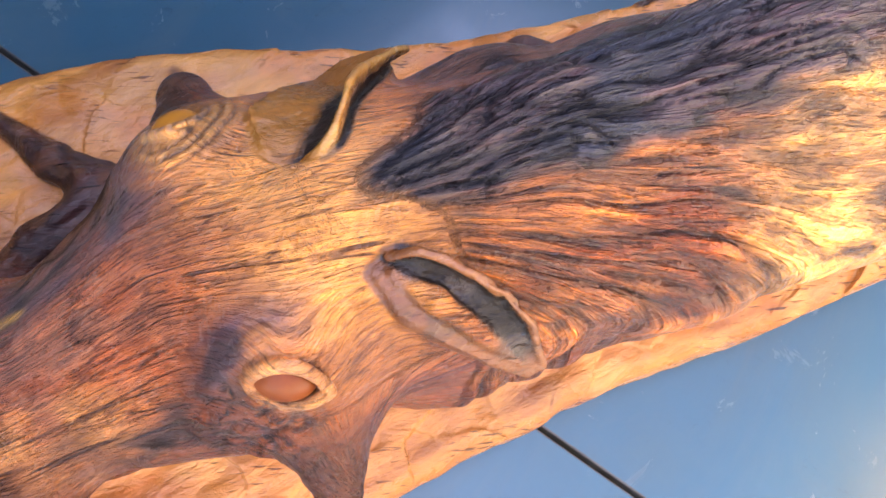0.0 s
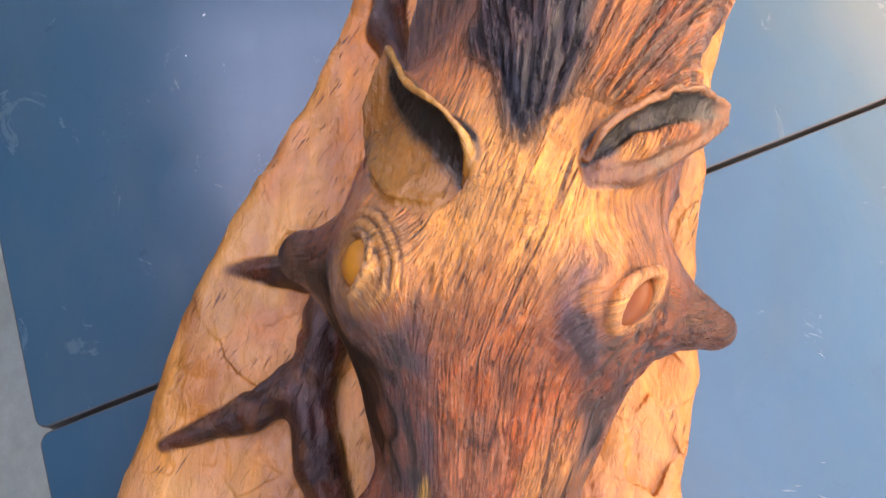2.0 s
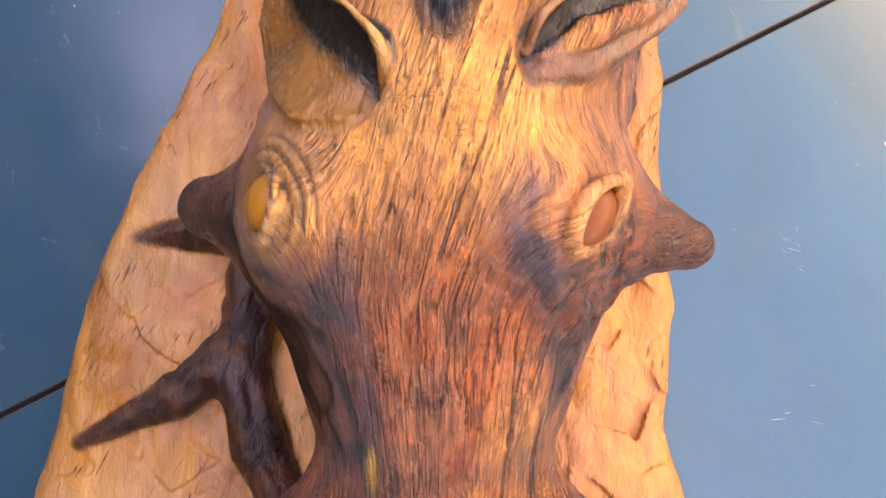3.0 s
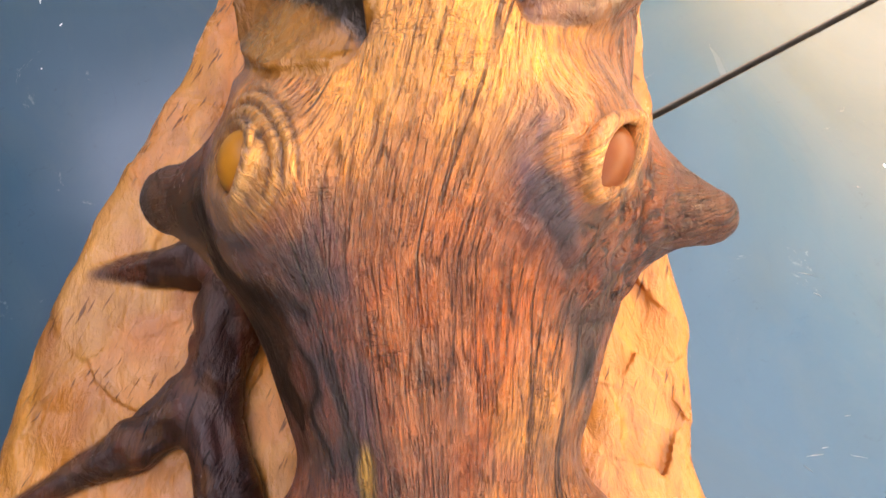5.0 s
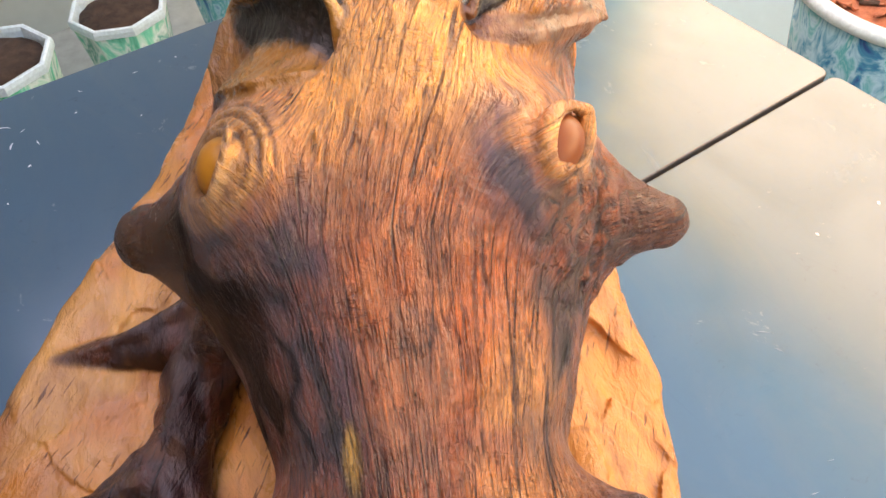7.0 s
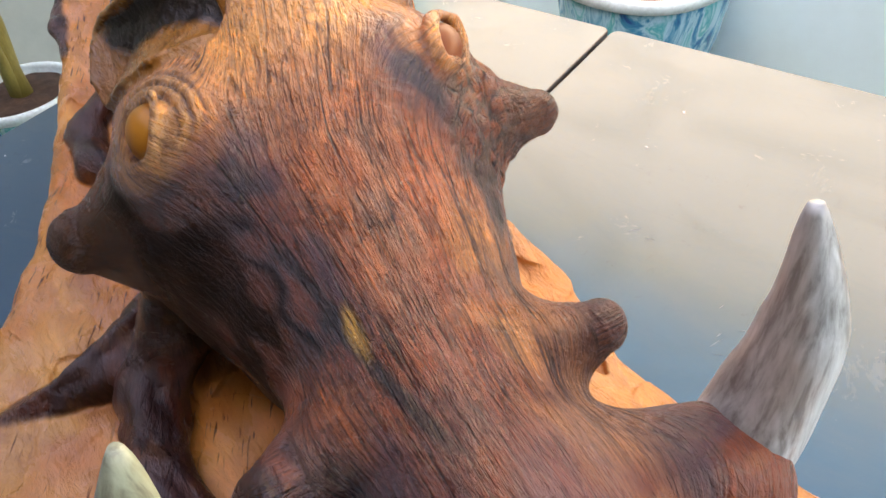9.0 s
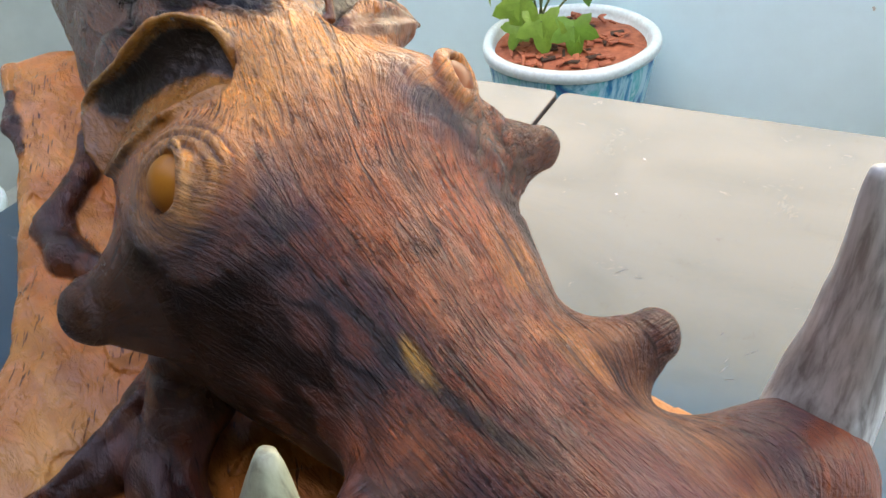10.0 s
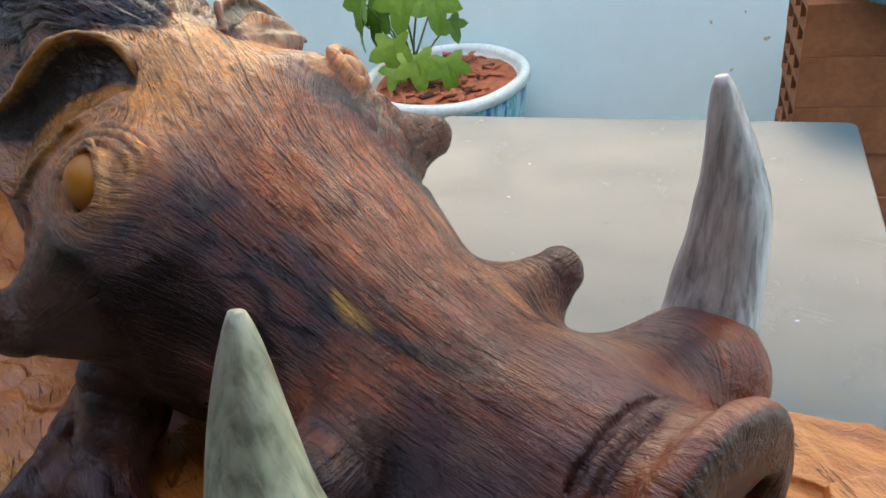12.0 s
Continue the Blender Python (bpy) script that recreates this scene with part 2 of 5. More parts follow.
def laminate():
    """Dark slate laminate, rubbed and dusty, with a soft sheen."""
    m, tree, bsdf = material("slate_laminate", 0.22)
    cloud, dust = grain(tree, 2.2, (1, 1, 1), 5.0, 0.55), grain(tree, 60.0, (1, 1, 1), 6.0, 0.7)
    scuff = grain(tree, 9.0, (1.0, 1.3, 1), 8.0, 0.75, 0.8)
    c = ramp(tree, cloud, [(0.3, (0.008, 0.074, 0.116)), (0.7, (0.013, 0.088, 0.138))])
    c = mix(tree, ramp(tree, scuff, [(0.60, (0, 0, 0)), (0.75, (0.35, 0.35, 0.35))]), c, (0.13, 0.145, 0.15))
    c = mix(tree, ramp(tree, dust, [(0.70, (0, 0, 0)), (0.78, (0.5, 0.5, 0.5))]), c, (0.16, 0.18, 0.19))
    worn = ramp(tree, grain(tree, 5.5, (1, 1, 1), 3.0), [(0.42, (0, 0, 0)), (0.58, (0.8, 0.8, 0.8))])
    nick = ramp(tree, grain(tree, 62.0, (1.3, 0.8, 1), 6.0, 0.75, 0.6), [(0.61, (0, 0, 0)), (0.70, (0.8, 0.8, 0.8))])
    scratch = ramp(tree, grain(tree, 7.0, (0.35, 1.6, 1), 1.0, 0.3, 0.5), [(0.498, (0, 0, 0)), (0.5, (0.15, 0.15, 0.15)), (0.502, (0, 0, 0))])
    marks = mix(tree, 1.0, mix(tree, 1.0, worn, nick, "MULTIPLY"), mix(tree, 1.0, worn, scratch, "MULTIPLY"), "ADD")
    c = mix(tree, marks, c, (0.016, 0.045, 0.07))
    smear = ramp(tree, grain(tree, 4.5, (0.7, 1.5, 1), 6.0, 0.65, 1.6), [(0.45, (0, 0, 0)), (0.72, (0.5, 0.5, 0.5))])
    c = mix(tree, smear, c, (0.050, 0.098, 0.112))
    tree.links.new(c, bsdf.inputs["Base Color"])
    dull = node(tree, "ShaderNodeMapRange", To_Min=0.25, To_Max=0.10)
    tree.links.new(marks, dull.inputs["Value"])
    tree.links.new(dull.outputs[0], bsdf.inputs["Specular IOR Level"])
    r = node(tree, "ShaderNodeMapRange", From_Min=0.3, From_Max=0.75, To_Min=0.29, To_Max=0.36)
    tree.links.new(scuff, r.inputs["Value"])
    tree.links.new(r.outputs[0], bsdf.inputs["Roughness"])
    bsdf.inputs["IOR"].default_value = 1.55
    bsdf.inputs["Coat IOR"].default_value = 1.68
    # a film of pale dust that shows at a low angle
    bsdf.inputs["Sheen Roughness"].default_value = 0.45
    bsdf.inputs["Sheen Tint"].default_value = (1.0, 0.78, 0.38, 1)
    dusty = node(tree, "ShaderNodeMapRange", To_Min=0.13, To_Max=0.06)
    tree.links.new(marks, dusty.inputs["Value"])
    tree.links.new(dusty.outputs[0], bsdf.inputs["Sheen Weight"])
    rubbed = mix(tree, 1.0, marks, mix(tree, 0.75, (0.0, 0.0, 0.0), smear), "ADD")
    film = node(tree, "ShaderNodeMapRange", To_Min=0.88, To_Max=0.10)
    tree.links.new(rubbed, film.inputs["Value"])
    tree.links.new(film.outputs[0], bsdf.inputs["Coat Weight"])
    haze = node(tree, "ShaderNodeMapRange", From_Min=0.35, From_Max=0.68, To_Min=0.13, To_Max=0.30)
    tree.links.new(scuff, haze.inputs["Value"])
    tree.links.new(haze.outputs[0], bsdf.inputs["Coat Roughness"])
    bump(tree, bsdf, dust, 0.05, 0.0006)
    return m


def glazed(name, colours, scale):
    """Poured glaze: several colours that run into each other."""
    m, tree, bsdf = material(name, 0.25)
    n = len(colours)
    c = ramp(tree, grain(tree, scale, (1.6, 1.6, 0.8), 4.0, 0.6, 1.8), [(0.3 + 0.42 * i / (n - 1), col) for i, col in enumerate(colours)])
    tree.links.new(c, bsdf.inputs["Base Color"])
    bump(tree, bsdf, grain(tree, 45.0), 0.15, 0.003)
    return m


WOOD, TUSK, EYE = carved_wood(), tusk_bone(), amber_eye()
LAMINATE = laminate()
EDGE = speckled("table_edge", (0.05, 0.05, 0.05), (0.09, 0.085, 0.08), 20, 0.5)
STEEL = speckled("painted_steel", (0.05, 0.05, 0.055), (0.08, 0.08, 0.085), 12, 0.4, metallic=0.3)
BLUE_WALL = speckled("pale_blue_plaster", (0.57, 0.85, 0.92), (0.60, 0.88, 0.94), 2.0, 0.75, 0.25, 0.002, fleck=0.12)
GREY_WALL = speckled("grey_green_plaster", (0.36, 0.42, 0.38), (0.46, 0.51, 0.46), 1.6, 0.8, 0.25, 0.002, fleck=0.3)
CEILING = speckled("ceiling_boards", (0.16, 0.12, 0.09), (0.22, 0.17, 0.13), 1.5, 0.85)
FLOOR = speckled("concrete_floor", (0.27, 0.31, 0.27), (0.40, 0.44, 0.39), 2.5, 0.6, 0.3, 0.003)
CLAY = speckled("fired_clay", (0.19, 0.074, 0.030), (0.31, 0.135, 0.060), 9.0, 0.85, 0.5, 0.002)
SOIL = speckled("potting_soil", (0.035, 0.02, 0.014), (0.10, 0.06, 0.04), 40, 0.95, 0.9, 0.006)
CHIP = speckled("bark_chip", (0.22, 0.06, 0.03), (0.48, 0.16, 0.08), 60, 0.8, 0.5, 0.002)
RIM = speckled("white_glaze", (0.50, 0.68, 0.70), (0.66, 0.80, 0.82), 14, 0.3, 0.1)
POT_BLUE = glazed("blue_turquoise_glaze", [(0.01, 0.07, 0.24), (0.012, 0.24, 0.40), (0.30, 0.60, 0.70), (0.02, 0.36, 0.40), (0.45, 0.70, 0.76)], 9)
POT_GREEN = glazed("green_white_glaze", [(0.02, 0.40, 0.24), (0.10, 0.58, 0.40), (0.62, 0.76, 0.70), (0.05, 0.34, 0.26), (0.72, 0.80, 0.76)], 7)
STEM = speckled("green_stem", (0.09, 0.16, 0.05), (0.16, 0.24, 0.09), 30, 0.6)
TRUNK = speckled("yellowed_stem", (0.20, 0.17, 0.04), (0.34, 0.29, 0.08), 22, 0.6, stretch=(1, 1, 0.3))
PAINT = speckled("white_paint_speck", (0.62, 0.64, 0.66), (0.75, 0.77, 0.78), 50, 0.5)

DULL = speckled("dull_scrape", (0.16, 0.22, 0.26), (0.30, 0.36, 0.39), 60, 0.6)


def leaf_material():
    m, tree, bsdf = material("leaf_green", 0.42)
    info = tree.nodes.new("ShaderNodeObjectInfo")
    c = ramp(tree, info.outputs["Random"], [(0.0, (0.10, 0.27, 0.04)), (0.5, (0.18, 0.40, 0.06)), (1.0, (0.28, 0.50, 0.09))])
    c = mix(tree, 0.7, c, ramp(tree, grain(tree, 45.0, (1, 1, 1), 5.0), [(0.3, (0.7, 0.72, 0.65)), (0.7, (1.2, 1.15, 1.1))]), "MULTIPLY")
    tree.links.new(c, bsdf.inputs["Base Color"])
    bsdf.inputs["Transmission Weight"].default_value = 0.0
    bump(tree, bsdf, grain(tree, 160.0), 0.2, 0.002)
    return m


LEAF = leaf_material()


# ---- mesh helpers ----
def mesh_of(name, bm, mat, smooth=False):
    me = bpy.data.meshes.new(name)
    bmesh.ops.recalc_face_normals(bm, faces=bm.faces)
    bm.to_mesh(me)
    bm.free()
    me.materials.append(mat)
    if smooth:
        me.polygons.foreach_set("use_smooth", [True] * len(me.polygons))
    return me


def part(name, bm, mat, parent=None, label="", smooth=False):
    ob = new(name, mesh_of(name, bm, mat, smooth))
    ob.parent = parent
    return tagged(ob, label)


def box(lo, hi, bevel=0.0, segments=2):
    bm = bmesh.new()
    bmesh.ops.create_cube(bm, size=1)
    lo, hi = Vector(lo), Vector(hi)
    for v in bm.verts:
        v.co = Vector(((lo[i] + hi[i]) / 2 + v.co[i] * (hi[i] - lo[i]) for i in range(3)))
    if bevel:
        bmesh.ops.bevel(bm, geom=bm.edges[:], offset=bevel, segments=segments, affect="EDGES", profile=0.5)
    return bm


def lathe(profile, n=48, wobble=None):
    """A turned body from (radius, height) pairs; wobble(angle) scales the radius."""
    bm = bmesh.new()
    rings = []
    for r, z in profile:
        ring = []
        for k in range(n):
            a = 2 * math.pi * k / n
            s = r * (wobble(a) if wobble else 1)
            ring.append(bm.verts.new((s * math.cos(a), s * math.sin(a), z)))
        rings.append(ring)
    for a, b in zip(rings, rings[1:]):
        for k in range(n):
            bm.faces.new((a[k], a[(k + 1) % n], b[(k + 1) % n], b[k]))
    bm.faces.new(rings[0][::-1])
    bm.faces.new(rings[-1])
    return bm


def tube(points, radii, n=10):
    bm = bmesh.new()
    pts = [Vector(p) for p in points]
    rings = []
    for i, p in enumerate(pts):
        d = (pts[min(i + 1, len(pts) - 1)] - pts[max(i - 1, 0)]).normalized()
        side = d.cross(Vector((0.3, 0.9, 0.2))).normalized()
        up = d.cross(side)
        rings.append([bm.verts.new(p + radii[i] * (math.cos(2 * math.pi * k / n) * side + math.sin(2 * math.pi * k / n) * up)) for k in range(n)])
    for a, b in zip(rings, rings[1:]):
        for k in range(n):
            bm.faces.new((a[k], a[(k + 1) % n], b[(k + 1) % n], b[k]))
    bm.faces.new(rings[0][::-1])
    bm.faces.new(rings[-1])
    return bm


# ---- structure ----
def structure(name, lo, hi, mat, label, category):
    return tagged(part(name, box(lo, hi), mat), label, category, kind="structure")


structure("floor", (-2.2, -3.6, -0.1), (2.6, 1.1, 0.0), FLOOR, "worn grey-green concrete floor", "floor")
# unseen ceiling over the near part only, added to block some sky
structure("ceiling", (-2.2, -3.6, 2.7), (2.6, -1.4, 2.8), CEILING, "unseen dark ceiling, added to shut out part of the sky", "ceiling")
structure("wall_west", (-2.2, -3.6, 0.0), (-2.05, 0.8, 1.5), GREY_WALL, "grey-green plastered wall behind the flower pots", "wall")
# unseen upper wall, added dark so the table reflects less light
structure("wall_west_upper", (-2.2, -3.6, 1.5), (-2.06, 0.8, 2.7), CEILING, "unseen dark upper wall, added to darken reflections in the table", "wall")


def wall_with_opening(name, y0, y1, x0, x1, top, hole, mat, label):
    """A wall across the room, of one mesh, with an opening (x0, x1, z0, z1) through it."""
    a, b, c, d = hole
    xs, zs = (x0, a, b, x1), (0.0, c, d, top)
    bm = bmesh.new()
    for i in range(3):
        for k in range(3):
            if (i, k) != (1, 1) and zs[k + 1] - zs[k] > 1e-4:
                block = box((xs[i], y0, zs[k]), (xs[i + 1], y1, zs[k + 1]))
                for f in block.faces:
                    bm.faces.new([bm.verts.new(v.co) for v in f.verts])
                block.free()
    bmesh.ops.remove_doubles(bm, verts=bm.verts[:], dist=1e-5)
    return tagged(part(name, bm, mat), label, "wall", kind="structure")


WALL_NORTH = wall_with_opening("wall_north", 0.80, 1.0, -2.2, 2.6, 2.7, (-1.15, 2.25, 1.13, 2.15), BLUE_WALL, "pale blue plastered wall with small scuffs")
# unseen wall, added dark to cut light on the near side
structure("wall_south", (-2.2, -3.6, 0.0), (2.6, -3.45, 2.7), CEILING, "unseen dark wall, added to keep light off the near side", "wall")
def wall_along(name, x0, x1, y0, y1, top, hole, mat, label):
    """The same, for a wall that runs along the room."""
    ob = wall_with_opening(name, -x1, -x0, y0, y1, top, hole, mat, label)
    ob.data.transform(Matrix.Rotation(radians(90), 4, "Z"))
    return ob


# unseen wall, its opening added to let side light in
wall_along("wall_east", 2.45, 2.60, -3.6, 0.8, 2.7, (-0.7, 0.7, 0.55, 2.35), BLUE_WALL, "unseen pale blue wall with an opening added for side light")


# ---- the carving: one solid field, meshed ----
STEP = 0.0021
LOW, HIGH = (-0.80, -0.46, -0.012), (0.56, 0.36, 0.47)
GU, GV, GH = (np.arange(a, b, STEP, dtype=np.float32) for a, b in zip(LOW, HIGH))
SHAPE = (len(GU), len(GV), len(GH))


def lattice(seed):
    return np.random.RandomState(seed).rand(32, 32, 32).astype(np.float32)


def noise3(u, v, h, seed=3):
    """Smooth value noise from 0 to 1, repeating after 32 cells."""
    table = lattice(seed)
    out = 0
    iu, iv, ih = np.floor(u).astype(int), np.floor(v).astype(int), np.floor(h).astype(int)
    fu, fv, fh = ((x - i) ** 2 * (3 - 2 * (x - i)) for x, i in ((u, iu), (v, iv), (h, ih)))
    for a in (0, 1):
        for b in (0, 1):
            for c in (0, 1):
                w = (fu if a else 1 - fu) * (fv if b else 1 - fv) * (fh if c else 1 - fh)
                out = out + w * table[(iu + a) % 32, (iv + b) % 32, (ih + c) % 32]
    return out


def step(lo, hi, x):
    t = np.clip((x - lo) / (hi - lo), 0, 1)
    return t * t * (3 - 2 * t)


class Solid:
    """A signed distance field over the grid; each form is blended in where it reaches."""

    def __init__(self):
        self.field = np.full(SHAPE, 0.05, np.float32)

    def window(self, lo, hi):
        cut = []
        for axis, a, b in zip((GU, GV, GH), lo, hi):
            cut.append(slice(max(int(np.searchsorted(axis, a)), 0), min(int(np.searchsorted(axis, b)) + 1, len(axis))))
        cut = tuple(cut)
        return cut, (GU[cut[0]][:, None, None], GV[cut[1]][None, :, None], GH[cut[2]][None, None, :])

    def blend(self, cut, d, k, carve=False):
        old = self.field[cut]
        if carve:
            h = np.clip(0.5 - 0.5 * (old + d) / k, 0, 1)
            self.field[cut] = old * (1 - h) - d * h + k * h * (1 - h)
        else:
            h = np.clip(0.5 + 0.5 * (old - d) / k, 0, 1)
            self.field[cut] = old * (1 - h) + d * h - k * h * (1 - h)

    def cone(self, a, ra, b, rb, k=0.02, carve=False, flat=1.0):
        """A rounded cone from a to b. flat squeezes it in height."""
        a, b = np.array(a, float), np.array(b, float)
        pad = max(ra, rb) + k + 0.05
        cut, (u, v, h) = self.window(np.minimum(a, b) - pad, np.maximum(a, b) + pad)
        ab = b - a
        t = np.clip(((u - a[0]) * ab[0] + (v - a[1]) * ab[1] + (h - a[2]) * ab[2]) / (ab @ ab), 0, 1)
        d = np.sqrt((u - a[0] - t * ab[0]) ** 2 + (v - a[1] - t * ab[1]) ** 2 + ((h - a[2] - t * ab[2]) / flat) ** 2) - (ra + (rb - ra) * t)
        self.blend(cut, d.astype(np.float32), k, carve)

    def chain(self, points, k=0.02, flat=1.0):
        for (a, ra), (b, rb) in zip(points, points[1:]):
            self.cone(a, ra, b, rb, k, flat=flat)

    def egg(self, c, r, turn=(0, 0, 0), k=0.02, carve=False):
        """An ellipsoid with radii r, turned by degrees."""
        m = np.array(Euler([radians(x) for x in turn]).to_matrix().transposed())
        pad = max(r) + k + 0.05
        cut, (u, v, h) = self.window(np.array(c) - pad, np.array(c) + pad)
        p = [m[i, 0] * (u - c[0]) + m[i, 1] * (v - c[1]) + m[i, 2] * (h - c[2]) for i in range(3)]
        k0 = np.sqrt(sum((x / s) ** 2 for x, s in zip(p, r)))
        k1 = np.sqrt(sum((x / s**2) ** 2 for x, s in zip(p, r))) + 1e-6
        self.blend(cut, (k0 * (k0 - 1) / k1).astype(np.float32), k, carve)

    def ring(self, c, normal, major, minor, k=0.006):
        n = np.array(normal) / np.linalg.norm(normal)
        pad = major + minor + k + 0.02
        cut, (u, v, h) = self.window(np.array(c) - pad, np.array(c) + pad)
        x, y, z = u - c[0], v - c[1], h - c[2]
        along = x * n[0] + y * n[1] + z * n[2]
        across = np.sqrt(np.maximum(x * x + y * y + z * z - along**2, 0))
        self.blend(cut, (np.sqrt((across - major) ** 2 + along**2) - minor).astype(np.float32), k)

    def cloud(self, points, r, k=0.005, carve=False):
        """Many small balls, joined into one form before it is blended in."""
        form = Solid()
        for p in points:
            cut, (u, v, h) = self.window(p - r - 0.02, p + r + 0.02)
            d = np.sqrt((u - p[0]) ** 2 + (v - p[1]) ** 2 + (h - p[2]) ** 2) - r
            form.field[cut] = np.minimum(form.field[cut], d.astype(np.float32))
        cut, _ = self.window(points.min(0) - 0.05, points.max(0) + 0.05)
        self.blend(cut, form.field[cut], k, carve)

    def disc(self, c, normal, radius, half, round_, k=0.01):
        n = np.array(normal) / np.linalg.norm(normal)
        pad = radius + k + 0.04
        cut, (u, v, h) = self.window(np.array(c) - pad, np.array(c) + pad)
        x, y, z = u - c[0], v - c[1], h - c[2]
        along = np.abs(x * n[0] + y * n[1] + z * n[2])
        across = np.sqrt(np.maximum(x * x + y * y + z * z - along**2, 0))
        a, b = across - radius + round_, along - half + round_
        d = np.minimum(np.maximum(a, b), 0) + np.sqrt(np.maximum(a, 0) ** 2 + np.maximum(b, 0) ** 2) - round_
        self.blend(cut, d.astype(np.float32), k)


def slab_solid():
    s = Solid()
    u, v, h = GU[:, None, None], GV[None, :, None], GH[None, None, :]
    wave = 0.006 * (noise3(GU * 14, GU * 0, GU * 0 + 0.5, 11) - 0.5) + 0.004 * (noise3(GU * 45, GU * 0, GU * 0 + 3.5, 12) - 0.5)
    knots_l = ((-0.80, -0.12), (-0.64, -0.135), (-0.56, -0.150), (-0.40, -0.194), (-0.24, -0.237), (-0.10, -0.292), (-0.06, -0.304), (0.02, -0.320), (0.16, -0.346), (0.34, -0.37), (0.56, -0.38))
    knots_r = ((-0.80, 0.26), (-0.65, 0.248), (-0.44, 0.221), (-0.25, 0.20), (-0.13, 0.195), (0.0, 0.193), (0.10, 0.185), (0.16, 0.196), (0.24, 0.221), (0.34, 0.257), (0.56, 0.31))
    left = np.interp(GU, *zip(*knots_l)) + wave
    right = np.interp(GU, *zip(*knots_r)) - 1.4 * wave
    u2, v2 = np.meshgrid(GU, GV, indexing="ij")
    top = np.interp(GU, (-0.80, -0.66, -0.5, -0.3, 0.0, 0.3, 0.56), (0.175, 0.175, 0.130, 0.105, 0.094, 0.088, 0.08))[:, None]
    scoops = noise3(u2 * 26, v2 * 34, u2 * 0 + 0.3, 21)
    chips = noise3(u2 * 60, v2 * 75, u2 * 0 + 0.7, 22)
    top = top + 0.02 * step(-0.16, -0.30, v2) - 0.018 * step(0.10, 0.17, v2) * step(-0.5, -0.3, u2)
    top = top + 0.0045 * (np.abs(scoops - 0.5) * 2 - 0.5) + 0.0022 * (chips - 0.5)
    # flat cuts of the adze, each tilted its own way
    rng = np.random.default_rng(23)
    nearest, cuts = np.full(u2.shape, 9.0), np.zeros(u2.shape)
    bent_u, bent_v = u2 + 0.012 * (noise3(u2 * 40, v2 * 40, u2 * 0, 24) - 0.5), v2 + 0.012 * (noise3(u2 * 40, v2 * 40, u2 * 0, 25) - 0.5)
    for cu, cv, tu, tv, rise in zip(rng.uniform(-0.75, 0.5, 260), rng.uniform(-0.38, 0.32, 260), rng.normal(0, 0.07, 260), rng.normal(0, 0.10, 260), rng.normal(0, 0.0009, 260)):
        du, dv = bent_u - cu, bent_v - cv
        gap = (du * 0.75 + dv * 0.35) ** 2 + (dv - 0.35 * du) ** 2
        won = gap < nearest
        nearest, cuts = np.where(won, gap, nearest), np.where(won, tu * du + tv * dv + rise, cuts)
    top = top + cuts * (0.45 + 0.35 * step(0.07, 0.12, v2))
    d_side = np.maximum(left[:, None] - v2, v2 - right[:, None])
    d_end = np.maximum(-0.735 + 0.03 * np.sin(v2 * 14) - u2, u2 - 0.50 + 0.25 * v2**2)
    d_side = np.maximum(d_side, d_end)[:, :, None].astype(np.float32)
    under = 0.012 + 0.05 * step(-0.52, -0.74, GU)[:, None, None]
    d_top = (h - top[:, :, None].astype(np.float32)) * 0.93
    k = 0.030
    w = np.clip(0.5 + 0.5 * (d_top - d_side) / k, 0, 1)
    d = d_side * (1 - w) + d_top * w + k * w * (1 - w)
    s.field = np.maximum(d, (under - 0.012) - h).astype(np.float32)
    return s


def branch_solid():
    """The dark limbs carved in relief on the slab: angular, with a worn ridge along the top."""
    s = Solid()
    s.chain((((-0.10, -0.12, 0.118), 0.028), ((-0.06, -0.19, 0.108), 0.020), ((-0.05, -0.285, 0.104), 0.006)), 0.010)
    s.chain((((-0.06, -0.085, 0.200), 0.034), ((-0.045, -0.120, 0.150), 0.030), ((-0.02, -0.160, 0.112), 0.025), ((0.06, -0.174, 0.108), 0.023), ((0.12, -0.155, 0.102), 0.021), ((0.20, -0.118, 0.098), 0.019), ((0.27, -0.085, 0.095), 0.017)), 0.010)
    s.chain((((0.055, -0.178, 0.112), 0.022), ((0.085, -0.225, 0.110), 0.016), ((0.124, -0.302, 0.110), 0.005)), 0.014)
    s.chain((((0.20, -0.118, 0.114), 0.006), ((0.12, -0.158, 0.121), 0.007), ((0.05, -0.176, 0.130), 0.008), ((-0.02, -0.160, 0.136), 0.009), ((-0.05, -0.120, 0.180), 0.010)), 0.003)
    s.chain((((0.06, -0.182, 0.129), 0.008), ((0.088, -0.228, 0.124), 0.006), ((0.120, -0.292, 0.114), 0.003)), 0.003)
    s.chain((((-0.08, -0.150, 0.135), 0.008), ((-0.058, -0.200, 0.126), 0.006), ((-0.050, -0.275, 0.110), 0.003)), 0.003)
    s.chain((((-0.26, -0.112, 0.110), 0.016), ((-0.34, -0.150, 0.110), 0.018), ((-0.40, -0.150, 0.116), 0.018), ((-0.46, -0.098, 0.130), 0.013), ((-0.53, -0.068, 0.145), 0.010)), 0.014)
    s.chain((((-0.55, -0.140, 0.135), 0.008), ((-0.60, -0.138, 0.150), 0.011), ((-0.66, -0.126, 0.165), 0.006)), 0.008)
    return s


EYE_TURN = {-1: 0, 1: -34}
LID_LOOPS = {}
EYE_AT = {-1: (-0.008, -0.0872, 0.3265), 1: (0.001, 0.0880, 0.3265)}


